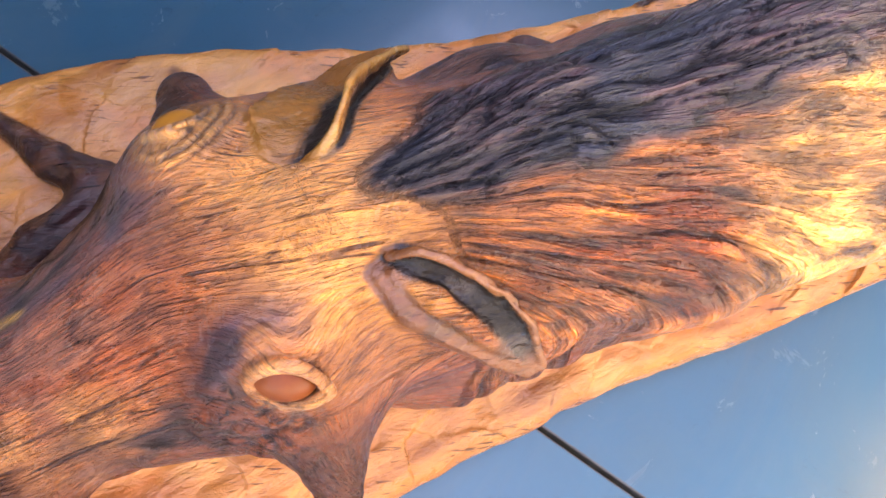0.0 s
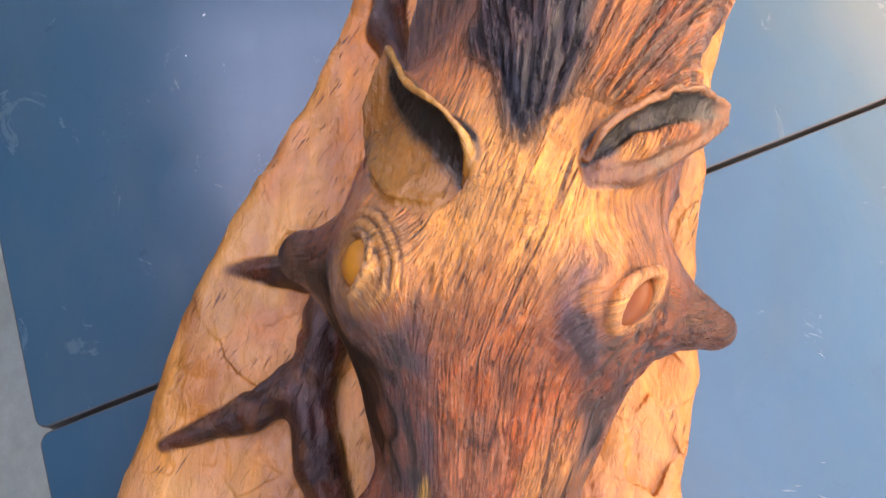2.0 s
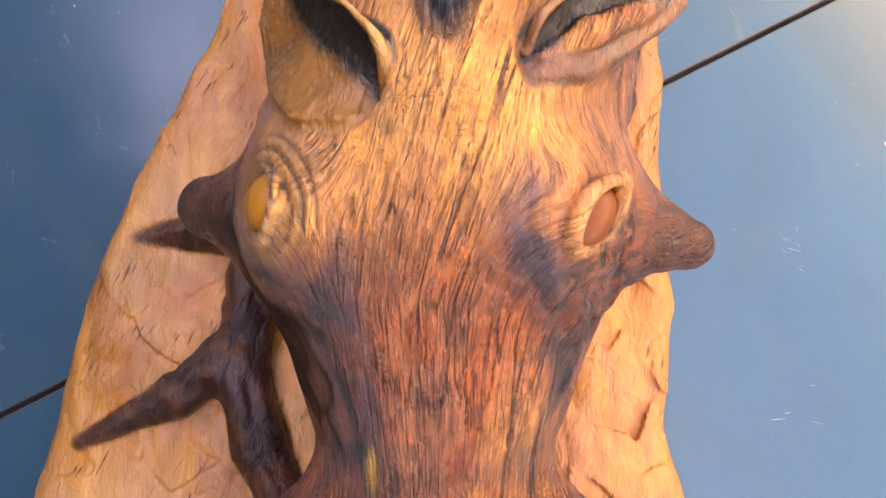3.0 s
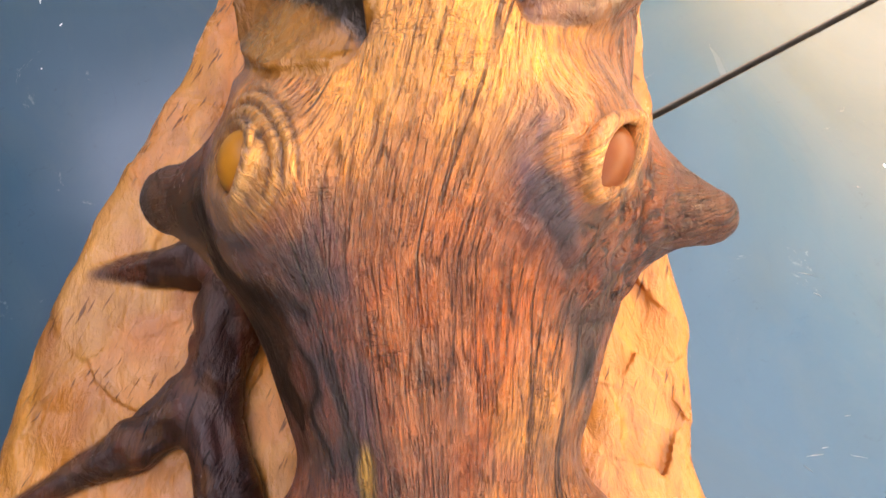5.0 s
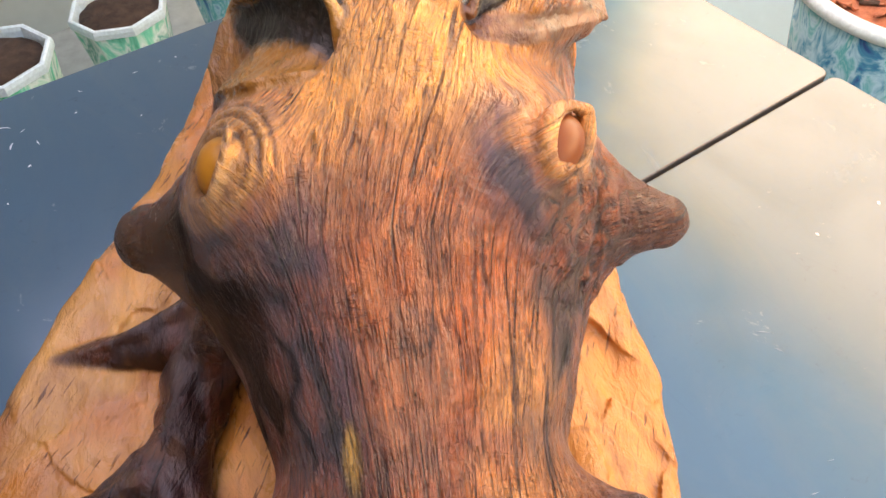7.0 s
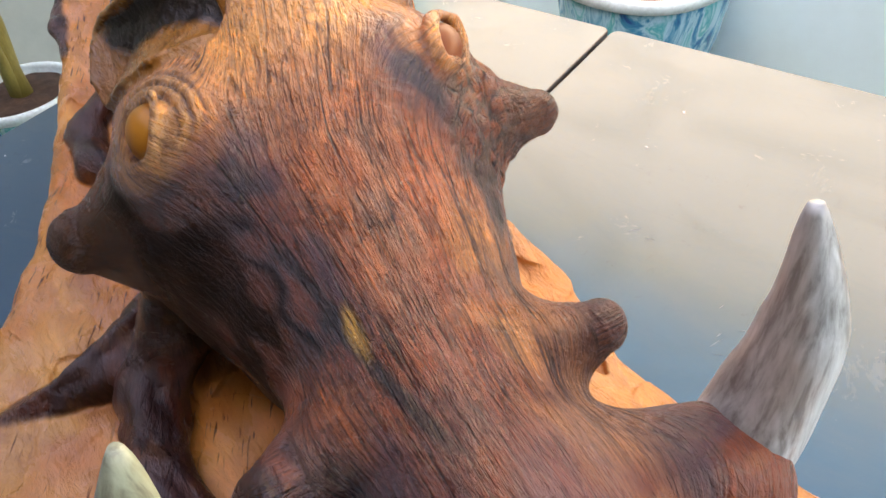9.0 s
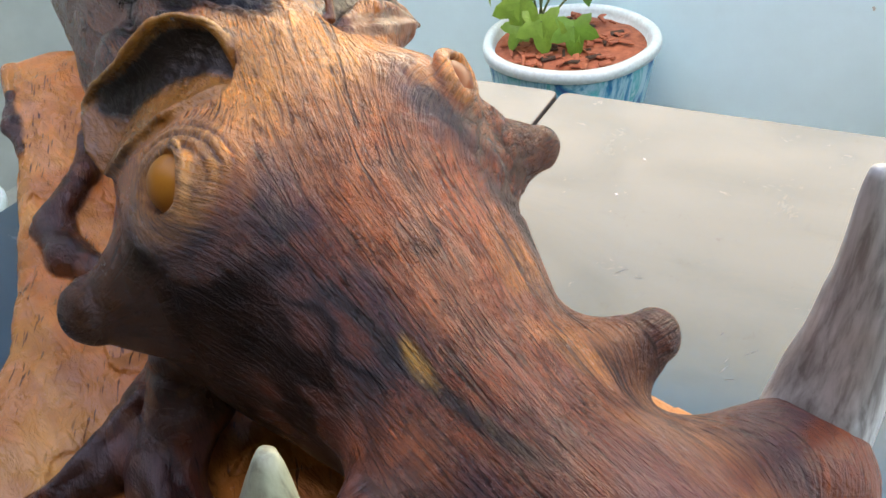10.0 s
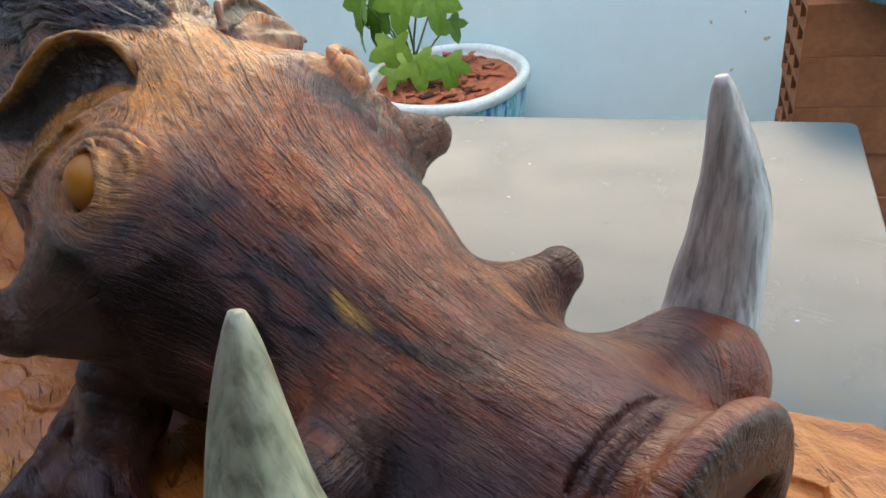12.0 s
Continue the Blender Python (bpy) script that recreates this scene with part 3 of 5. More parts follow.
def head_solid():
    s = Solid()
    # skull, snout and the mass below them
    s.chain((((-0.08, 0, 0.240), 0.120), ((0.0, 0, 0.224), 0.115), ((0.07, 0, 0.214), 0.088), ((0.14, 0, 0.200), 0.068), ((0.25, 0, 0.195), 0.060), ((0.305, 0, 0.200), 0.052)), 0.02)
    s.chain((((-0.12, 0.02, 0.14), 0.095), ((0.02, 0.012, 0.14), 0.070), ((0.12, 0.012, 0.125), 0.052), ((0.29, 0, 0.125), 0.050)), 0.03)
    # neck with its crest and the muscles on its flank
    s.chain((((-0.08, 0.0, 0.240), 0.118), ((-0.16, 0.025, 0.250), 0.108), ((-0.35, 0.056, 0.245), 0.125), ((-0.74, 0.115, 0.26), 0.145)), 0.03)
    s.chain((((-0.16, 0.04, 0.16), 0.11), ((-0.35, 0.065, 0.16), 0.108), ((-0.74, 0.12, 0.17), 0.12)), 0.03)
    s.chain((((-0.10, 0.01, 0.325), 0.035), ((-0.22, 0.025, 0.345), 0.036), ((-0.42, 0.045, 0.365), 0.045), ((-0.72, 0.08, 0.40), 0.05)), 0.05)
    s.egg((-0.24, -0.052, 0.22), (0.09, 0.040, 0.12), (0, 0, -10), 0.012)
    # nose disc with nostrils, and the creases behind it
    s.cone((0.270, 0, 0.200), 0.050, (0.312, 0, 0.216), 0.046, 0.015)
    s.disc((0.331, 0, 0.223), (0.99, -0.11, 0.0), 0.0575, 0.008, 0.007, 0.022)
    s.egg((0.349, 0, 0.223), (0.011, 0.040, 0.040), (0, 0, -6), 0.008, carve=True)
    for at, deep, span in ((0.288, 0.0028, (0.020, 0.004, -0.014, -0.030, -0.046)), (0.300, 0.0026, (0.006, -0.008, -0.024, -0.040))):
        rise = (at - 0.270) / 0.042
        centre, radius = 0.200 + 0.016 * rise, 0.052 - 0.004 * rise
        over_top = [((at + 0.10 * (v + 0.01), v, centre + math.sqrt(max(radius**2 - v * v, 1e-5))), deep) for v in span]
        for (p, r), (q, w) in zip(over_top, over_top[1:]):
            s.cone(p, r, q, w, 0.003, carve=True)
    for side in (-1, 1):
        s.cone((0.358, side * 0.022, 0.222), 0.013, (0.318, side * 0.020, 0.212), 0.008, 0.006, carve=True)
        # brows and cheek warts
        s.egg((-0.015, side * 0.068, 0.290), (0.060, 0.048, 0.056), (side * 12, 0, -14 if side > 0 else 0), k=0.03)
        tip, r = ((-0.004, 0.163, 0.247), 0.0175) if side > 0 else ((-0.030, -0.152, 0.258), 0.022)
        s.cone((-0.022, side * 0.090, 0.252), 0.054, tip, r, 0.03)
        s.cone((0.158, side * 0.042, 0.205), 0.038 if side > 0 else 0.044, (0.177, 0.094, 0.231) if side > 0 else (0.190, -0.104, 0.236), 0.0165 if side > 0 else 0.020, 0.025)
        # lips round the tusks
        s.cone((0.245, side * 0.045, 0.170), 0.055, (0.266, side * 0.106, 0.184 if side > 0 else 0.176), 0.043, 0.03)
        # lids: a hood over the eye, a thin rim under it
        spin = radians(EYE_TURN[side])
        ahead = np.array((math.cos(spin), math.sin(spin), 0.0))
        n = np.array((0.06, side * 0.85, 0.52)) / np.linalg.norm((0.06, 0.85, 0.52))
        n = np.array((n[0] * math.cos(spin) - n[1] * math.sin(spin), n[0] * math.sin(spin) + n[1] * math.cos(spin), n[2]))
        c = np.array(EYE_AT[side]) + np.array((0.0, side * 0.009, 0.0045))
        s.egg(tuple(c), (0.0205 if side < 0 else 0.0245, 0.013, 0.0165 if side < 0 else 0.0125), (side * 32, 0, EYE_TURN[side]), 0.005, carve=True)
        across = np.cross(n, ahead)
        turn = np.linspace(0, 2 * math.pi, 64)
        wide = 0.0228 if side < 0 else 0.0150
        for out in ((1.0,) if side < 0 else (1.0, 1.22)):
            proud = -0.0032 if side < 0 else 0.0012
            lid = c + n * (proud - 0.014 * (out - 1)) + (0.0215 if side < 0 else 0.0245) * np.cos(turn)[:, None] * ahead + out * wide * (np.sin(turn) * np.abs(np.sin(turn)) ** 0.7)[:, None] * across
            s.cloud(lid, 0.0034, 0.004)
            LID_LOOPS.setdefault(side, lid)
    return s


def along(points, s):
    """Places along a bent line, s from 0 to 1."""
    p = np.array(points, float)
    far = np.concatenate([[0], np.cumsum(np.linalg.norm(np.diff(p, axis=0), axis=1))])
    return np.stack([np.interp(s * far[-1], far, p[:, i]) for i in range(3)], -1)


CUP_RIM = ((-0.062, -0.020, 0.356), (-0.079, -0.020, 0.373), (-0.088, -0.025, 0.381), (-0.102, -0.039, 0.386), (-0.111, -0.050, 0.383), (-0.123, -0.062, 0.371), (-0.142, -0.075, 0.352), (-0.173, -0.090, 0.331), (-0.190, -0.098, 0.312))
CUP_LIP = ((-0.048, -0.042, 0.356), (-0.054, -0.076, 0.348), (-0.085, -0.096, 0.322), (-0.119, -0.109, 0.292), (-0.144, -0.112, 0.301), (-0.170, -0.104, 0.313), (-0.190, -0.098, 0.312))
FOLD_RIM = ((-0.086, 0.058, 0.358), (-0.100, 0.066, 0.372), (-0.115, 0.078, 0.370), (-0.128, 0.095, 0.367), (-0.142, 0.114, 0.358), (-0.153, 0.132, 0.342), (-0.158, 0.158, 0.310))
FOLD_LIP = ((-0.074, 0.062, 0.352), (-0.080, 0.090, 0.344), (-0.100, 0.116, 0.332), (-0.122, 0.138, 0.320), (-0.145, 0.158, 0.306))
CUP_OPEN, FOLD_OPEN = np.array((0.20, -0.80, 0.56)), np.array((0.70, 0.20, 0.68))


def ear_sheet(rim, lip, opening, depth, n, m):
    """A hollow leaf between its rim and its lip: places, and how far along and across each lies."""
    s, w = np.meshgrid(np.linspace(0, 1, n), np.linspace(0, 1, m), indexing="ij")
    hollow = depth * np.sin(np.pi * w**0.7) * (1 - s**2.5) * (0.5 + 0.5 * np.clip(s * 4, 0, 1))
    p = along(rim, s) * (1 - w)[..., None] + along(lip, s) * w[..., None] - opening * hollow[..., None]
    return p.reshape(-1, 3), s.ravel(), w.ravel(), hollow.ravel()


def carve_ear(whole, rim, lip, opening, depth, wall):
    """Clears the hollow of an ear, then sets its thin wall and rolled rim."""
    p, _, _, hollow = ear_sheet(rim, lip, opening, depth, 22, 12)
    clear = [p + opening * (0.008 + k * 0.006) for k in range(2)] + [(p + opening * (0.008 + k * 0.006))[hollow > (k - 1) * 0.006] for k in range(2, 6)]
    whole.cloud(np.concatenate(clear), 0.006, 0.004, carve=True)
    p, _, _, _ = ear_sheet(rim, lip, opening, depth, 64, 32)
    whole.cloud(p, wall, 0.003)
    s = np.linspace(0, 1, 60)
    whole.cloud(along(rim, s), wall + 0.0002, 0.003)


def ear_solid():
    """The mass that carries each ear."""
    s = Solid()
    s.cone((-0.085, -0.040, 0.325), 0.030, (-0.130, -0.066, 0.310), 0.022, 0.02)
    s.cone((-0.130, -0.066, 0.310), 0.022, (-0.165, -0.086, 0.310), 0.008, 0.02)
    s.cone((-0.100, 0.080, 0.330), 0.026, (-0.135, 0.125, 0.318), 0.018, 0.02)
    s.cone((-0.105, 0.085, 0.340), 0.020, (-0.150, 0.145, 0.312), 0.010, 0.02)
    return s


def surface(field):
    """Surface nets: one vertex a cell that the surface crosses, one quad an edge."""
    inside = field < 0
    n = [x - 1 for x in field.shape]
    count = np.zeros(n, np.int8)
    for a in (0, 1):
        for b in (0, 1):
            for c in (0, 1):
                count += inside[a : n[0] + a, b : n[1] + b, c : n[2] + c]
    cells = np.argwhere((count > 0) & (count < 8))
    index = np.full(n, -1, np.int32)
    index[tuple(cells.T)] = np.arange(len(cells))
    total, hits = np.zeros((len(cells), 3)), np.zeros(len(cells))
    corners = [(a, b, c) for a in (0, 1) for b in (0, 1) for c in (0, 1)]
    value = {c: field[tuple((cells + c).T)].astype(float) for c in corners}
    for p in corners:
        for axis in range(3):
            if p[axis] == 0:
                q = tuple(1 if i == axis else x for i, x in enumerate(p))
                a, b = value[p], value[q]
                crossed = (a < 0) != (b < 0)
                t = np.where(crossed, a / np.where(crossed, a - b, 1), 0)
                where = np.array(p, float)[None] + t[:, None] * np.eye(3)[axis]
                total += where * crossed[:, None]
                hits += crossed
    verts = (cells + total / hits[:, None]) * STEP + np.array(LOW)
    quads = []
    for axis in range(3):
        b, c = (axis + 1) % 3, (axis + 2) % 3
        lo = [slice(None)] * 3
        hi = [slice(None)] * 3
        lo[axis], hi[axis] = slice(0, -1), slice(1, None)
        one, two = inside[tuple(lo)], inside[tuple(hi)]
        for way in (True, False):
            e = np.argwhere((one & ~two) if way else (~one & two))
            e = e[(e[:, b] > 0) & (e[:, c] > 0) & (e[:, b] < n[b]) & (e[:, c] < n[c])]
            ring = []
            for db, dc in ((1, 1), (0, 1), (0, 0), (1, 0)):
                q = e.copy()
                q[:, b] -= db
                q[:, c] -= dc
                ring.append(index[tuple(q.T)])
            quads.append(np.stack(ring if way else ring[::-1], 1))
    return verts, np.concatenate(quads)


def normals_of(verts, quads):
    p = verts[quads]
    face = np.cross(p[:, 2] - p[:, 0], p[:, 3] - p[:, 1])
    out = np.zeros_like(verts)
    for k in range(4):
        np.add.at(out, quads[:, k], face)
    return out / (np.linalg.norm(out, axis=1, keepdims=True) + 1e-12)


def sample(field, verts):
    """The field at places between the grid's points."""
    g = (verts - np.array(LOW)) / STEP
    i = np.clip(np.floor(g).astype(int), 0, np.array(SHAPE) - 2)
    f = np.clip(g - i, 0, 1)
    out = 0
    for a in (0, 1):
        for b in (0, 1):
            for c in (0, 1):
                w = (f[:, 0] if a else 1 - f[:, 0]) * (f[:, 1] if b else 1 - f[:, 1]) * (f[:, 2] if c else 1 - f[:, 2])
                out = out + w * field[i[:, 0] + a, i[:, 1] + b, i[:, 2] + c]
    return out


def spot(p, c, r, soft=0.5):
    """1 within an ellipsoidal patch, fading to 0 over its soft border."""
    d = np.sqrt((((p - np.array(c)) / np.array(r)) ** 2).sum(1))
    return 1 - step(1 - soft, 1 + soft, d)


def over(colour, mask, paint):
    return colour * (1 - mask[:, None]) + np.array(paint) * mask[:, None]


def tusk_mesh(points, radii, rings=44, n=40):
    """A tusk swept along a smooth curve through the points, ending in a worn tip."""
    pts = [Vector(p) for p in points]
    along = np.linspace(0, len(pts) - 1, rings)
    place, size = [], []
    for t in along.tolist():
        i = min(int(t), len(pts) - 2)
        f = t - i
        a, b, c, d = pts[max(i - 1, 0)], pts[i], pts[i + 1], pts[min(i + 2, len(pts) - 1)]
        place.append(0.5 * (2 * b + (c - a) * f + (2 * a - 5 * b + 4 * c - d) * f * f + (3 * b - a - 3 * c + d) * f**3))
        size.append(radii[i] + (radii[i + 1] - radii[i]) * f)
    verts, quads = [], []
    for i, p in enumerate(place):
        d = (place[min(i + 1, rings - 1)] - place[max(i - 1, 0)]).normalized()
        side = d.cross(Vector((0, 1, 0.1))).normalized()
        up = d.cross(side)
        for k in range(n):
            a = 2 * math.pi * k / n
            r = size[i] * (1 + 0.05 * math.sin(3 * a + 1) + 0.03 * noise.noise(Vector((3 * math.cos(a), 3 * math.sin(a), i * 0.25))))
            verts.append(p + r * (math.cos(a) * side + 0.9 * math.sin(a) * up))
    for i in range(rings - 1):
        for k in range(n):
            quads.append((i * n + k, i * n + (k + 1) % n, (i + 1) * n + (k + 1) % n, (i + 1) * n + k))
    tip = len(verts)
    verts.append(place[-1])
    quads += [((rings - 1) * n + k, (rings - 1) * n + (k + 1) % n, (rings - 1) * n + (k + 1) % n, tip) for k in range(n)]
    return np.array([tuple(v) for v in verts]), quads


def eyeball(c, r, n=28):
    verts, quads = [], []
    for i in range(n + 1):
        a = math.pi * i / n
        for k in range(n):
            b = 2 * math.pi * k / n
            verts.append((c[0] + r[0] * math.sin(a) * math.cos(b), c[1] + r[1] * math.sin(a) * math.sin(b), c[2] + r[2] * math.cos(a)))
    for i in range(n):
        for k in range(n):
            quads.append((i * n + k, (i + 1) * n + k, (i + 1) * n + (k + 1) % n, i * n + (k + 1) % n))
    return np.array(verts), quads


def build_carving():
    slab, limbs, head, ears = slab_solid(), branch_solid(), head_solid(), ear_solid()
    whole = Solid()
    whole.field = slab.field.copy()
    everywhere = (slice(None),) * 3
    whole.blend(everywhere, limbs.field, 0.006)
    whole.blend(everywhere, head.field, 0.008)
    whole.blend(everywhere, ears.field, 0.008)
    notch = Solid()
    notch.chain((((-0.078, -0.122, 0.298), 0.010), ((-0.105, -0.126, 0.280), 0.020), ((-0.150, -0.130, 0.272), 0.022), ((-0.21, -0.128, 0.290), 0.014)), 0.01)
    notch.chain((((-0.044, -0.078, 0.350), 0.004), ((-0.062, -0.092, 0.338), 0.005), ((-0.085, -0.104, 0.318), 0.006), ((-0.105, -0.118, 0.290), 0.010)), 0.004)
    whole.blend(everywhere, notch.field, 0.008, carve=True)
    carve_ear(whole, CUP_RIM, CUP_LIP, CUP_OPEN, 0.022, 0.0022)
    carve_ear(whole, FOLD_RIM, FOLD_LIP, FOLD_OPEN, 0.013, 0.0022)
    # the fold inside the flat ear
    inner = [((-0.086, 0.068, 0.350), 0.007), ((-0.102, 0.093, 0.348), 0.009), ((-0.122, 0.120, 0.334), 0.008), ((-0.146, 0.150, 0.311), 0.004)]
    whole.chain(inner, 0.003)
    verts, quads = surface(whole.field)
    normals = normals_of(verts, quads)
    d_slab, d_limb, d_head, d_ear = (sample(x.field, verts) for x in (slab, limbs, head, ears))
    is_ear = step(0.004, -0.001, d_ear - d_head * 0.3)
    is_head = step(0.004, -0.001, np.minimum(d_head, d_ear) - np.minimum(d_slab, d_limb) * 0.5)
    is_limb = step(0.004, -0.002, d_limb - d_slab * 0.5) * (1 - is_head)
    is_slab = np.clip(1 - is_head - is_limb, 0, 1)
    u, v, h = verts.T
    # mane: locks that fan out from the brow and sweep back from the crest
    mid = 0.012 + 0.03 * step(-0.2, -0.5, u) + 0.04 * step(-0.5, -0.75, u)
    away = v - mid
    edge = noise3(u * 30, v * 30, h * 30, 30) * 0.03
    reach = 0.024 + 0.25 * np.clip(-u - 0.08, 0, 0.16)
    mane = is_head * (1 - is_ear) * step(-0.070, -0.105, u) * step(0.0, -0.02, np.abs(away) - reach - edge + 0.015) * step(0.26, 0.31, h)
    spread = np.arctan2(away, np.maximum(-u - 0.02, 0.03))
    lock = np.abs(noise3(spread * 46 + 40 + 2.5 * noise3(u * 26, v * 26, h * 26, 28), u * 24 + 3 * noise3(u * 20, v * 20, h * 20, 29), h * 0 + 0.5, 31) - 0.5) * 2
    flank = is_head * (1 - is_ear) * step(-0.11, -0.15, u) * (1 - mane) * step(0.0, 0.05, v)
    folds = np.abs(noise3(spread * 30 + 9 + 1.5 * noise3(u * 14, v * 14, h * 14, 27), u * 10 + v * 7, h * 12, 32) - 0.5) * 2
    lift = mane * 0.0088 * (np.sqrt(lock) - 0.5) + flank * 0.0105 * (np.sqrt(folds) - 0.5) * step(-0.55, -0.35, u)
    # how far each place lies from the eye, for the wrinkles of its lids
    ring, ringed, calm = 0 * u + 1.0, 0 * u, 0 * u
    for side in (-1, 1):
        d = np.sqrt(((u + 0.004) * 0.85) ** 2 + (v - side * 0.092) ** 2 + (h - 0.328) ** 2)
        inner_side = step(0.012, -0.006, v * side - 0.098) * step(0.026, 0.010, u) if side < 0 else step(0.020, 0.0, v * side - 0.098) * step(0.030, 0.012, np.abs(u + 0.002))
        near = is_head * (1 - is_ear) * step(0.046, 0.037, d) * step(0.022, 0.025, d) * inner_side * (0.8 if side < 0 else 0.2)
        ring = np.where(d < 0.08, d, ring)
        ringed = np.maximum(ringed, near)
        calm = np.maximum(calm, step(0.075, 0.055, d) if side > 0 else step(0.050, 0.042, d))
    pleat = np.sin(ring * 880 + 3.2 * noise3(u * 30, v * 30, h * 30, 33) + 0.6)
    pleat = np.clip(2.6 * pleat + 1.5, -1, 1)
    lift += ringed * 0.0015 * pleat
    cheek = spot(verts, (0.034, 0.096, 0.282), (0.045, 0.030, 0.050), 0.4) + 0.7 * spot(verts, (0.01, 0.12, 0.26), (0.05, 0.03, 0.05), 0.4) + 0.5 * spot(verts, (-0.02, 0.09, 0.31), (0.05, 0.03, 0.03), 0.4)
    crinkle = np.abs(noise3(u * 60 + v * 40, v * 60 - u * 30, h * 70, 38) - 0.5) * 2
    lift += is_head * np.clip(cheek, 0, 1) * 0.0060 * (crinkle - 0.4)
    lift += is_head * 0.0022 * (noise3(u * 30, v * 55, h * 55, 34) - 0.5) + is_head * 0.0011 * (noise3(u * 50, v * 150, h * 150, 35) - 0.5)
    lift += is_limb * 0.0046 * (np.abs(noise3(u * 26 + v * 16, v * 40 - u * 24, h * 60, 36) - 0.5) * 2 - 0.35)
    lift += is_limb * 0.0018 * (noise3(u * 70, v * 90, h * 90, 39) - 0.5)
    facets = np.abs(noise3(u * 22 + v * 9, v * 34 - u * 16, h * 0 + 0.5, 37) - 0.5) * 2
    lift += is_slab * 0.0016 * (facets - 0.4) * step(0.02, 0.08, v)
    verts = verts + normals * lift[:, None]

    # stains, laid on by region, with some shade and highlights painted into them
    p = verts
    mottle = noise3(u * 17, v * 17, h * 17, 41)
    patchy = noise3(u * 34, v * 50, h * 50, 42)
    fine = noise3(u * 60, v * 110, h * 110, 45)
    streaks = noise3(u * 9, v * 85 + 6 * noise3(u * 12, v * 12, h * 12, 47), h * 85, 48)
    blots = noise3(u * 42, v * 62, h * 62, 49)
    c = np.tile(np.array((0.60, 0.232, 0.048)), (len(p), 1))
    c = over(c, step(0.42, 0.72, noise3(u * 11, v * 16, h * 9, 43)), (0.66, 0.295, 0.082))
    c = over(c, 0.8 * step(0.50, 0.8, noise3(u * 15, v * 22, h * 9, 44)), (0.48, 0.150, 0.030))
    c = over(c, 0.4 * step(0.55, 0.75, noise3(u * 28, v * 40, h * 9, 50)), (0.55, 0.21, 0.090))
    c = over(c, 0.6 * step(0.06, 0.12, v) * step(-0.4, -0.2, u), (0.38, 0.130, 0.030))
    hc = np.tile(np.array((0.150, 0.036, 0.009)), (len(p), 1))
    hc = over(hc, spot(p, (-0.065, 0.0, 0.36), (0.085, 0.11, 0.10), 0.7), (0.47, 0.215, 0.066))
    hc = over(hc, 0.4 * spot(p, (-0.03, -0.05, 0.34), (0.06, 0.06, 0.06), 0.6) * step(0.40, 0.6, blots), (0.17, 0.105, 0.060))
    hc = over(hc, 0.85 * spot(p, (0.09, 0.010, 0.30), (0.09, 0.05, 0.08), 0.6), (0.31, 0.080, 0.026))
    hc = over(hc, 0.6 * spot(p, (0.16, 0.0, 0.26), (0.09, 0.05, 0.06), 0.6), (0.165, 0.038, 0.012))
    hc = over(hc, 0.6 * spot(p, (0.04, 0.02, 0.33), (0.07, 0.05, 0.05), 0.7) * step(0.35, 0.6, blots), (0.34, 0.108, 0.036))
    hc = over(hc, 0.8 * spot(p, (0.14, 0.058, 0.25), (0.09, 0.026, 0.05), 0.6), (0.34, 0.140, 0.050))
    hc = over(hc, 0.6 * spot(p, (0.24, 0.060, 0.24), (0.07, 0.03, 0.05), 0.6) * step(0.35, 0.6, patchy), (0.24, 0.085, 0.030))
    # mauve highlight on top of the snout, put into the colour
    hc = over(hc, 0.75 * spot(p, (0.13, 0.005, 0.27), (0.12, 0.045, 0.07), 0.6) * step(0.30, 0.60, blots), (0.30, 0.115, 0.072))
    hc = over(hc, 0.8 * spot(p, (0.17, 0.050, 0.245), (0.10, 0.030, 0.05), 0.5) * step(0.25, 0.55, patchy), (0.42, 0.200, 0.085))
    hc = over(hc, 0.7 * spot(p, (0.22, 0.065, 0.225), (0.04, 0.030, 0.05), 0.5), (0.30, 0.140, 0.075))
    # blue-black and violet stains with violet sky sheen painted in, broken up along the grain
    broken = step(0.34, 0.56, 0.5 * streaks + 0.5 * blots)
    violet = 0.4 * spot(p, (0.014, 0.056, 0.335), (0.045, 0.028, 0.05)) + 0.9 * spot(p, (0.10, -0.045, 0.28), (0.07, 0.018, 0.05)) + 0.75 * spot(p, (0.022, 0.064, 0.333), (0.036, 0.016, 0.04)) + spot(p, (0.060, -0.052, 0.295), (0.075, 0.022, 0.06)) + 0.8 * spot(p, (0.22, -0.030, 0.25), (0.09, 0.035, 0.05)) * step(0.35, 0.6, mottle) + 0.5 * spot(p, (-0.02, -0.062, 0.34), (0.03, 0.02, 0.03)) + 0.5 * spot(p, (0.26, 0.02, 0.25), (0.03, 0.03, 0.03))
    hc = over(hc, np.clip(violet, 0, 1) * (0.35 + 0.65 * broken), (0.066, 0.032, 0.052))
    hc = over(hc, 0.45 * spot(p, (0.23, 0.0, 0.25), (0.10, 0.07, 0.07), 0.6) * (0.4 + 0.6 * broken), (0.105, 0.052, 0.070))
    hc = over(hc, 0.35 * spot(p, (0.08, 0.0, 0.28), (0.15, 0.08, 0.10), 0.5) * step(0.55, 0.72, blots), (0.035, 0.014, 0.014))
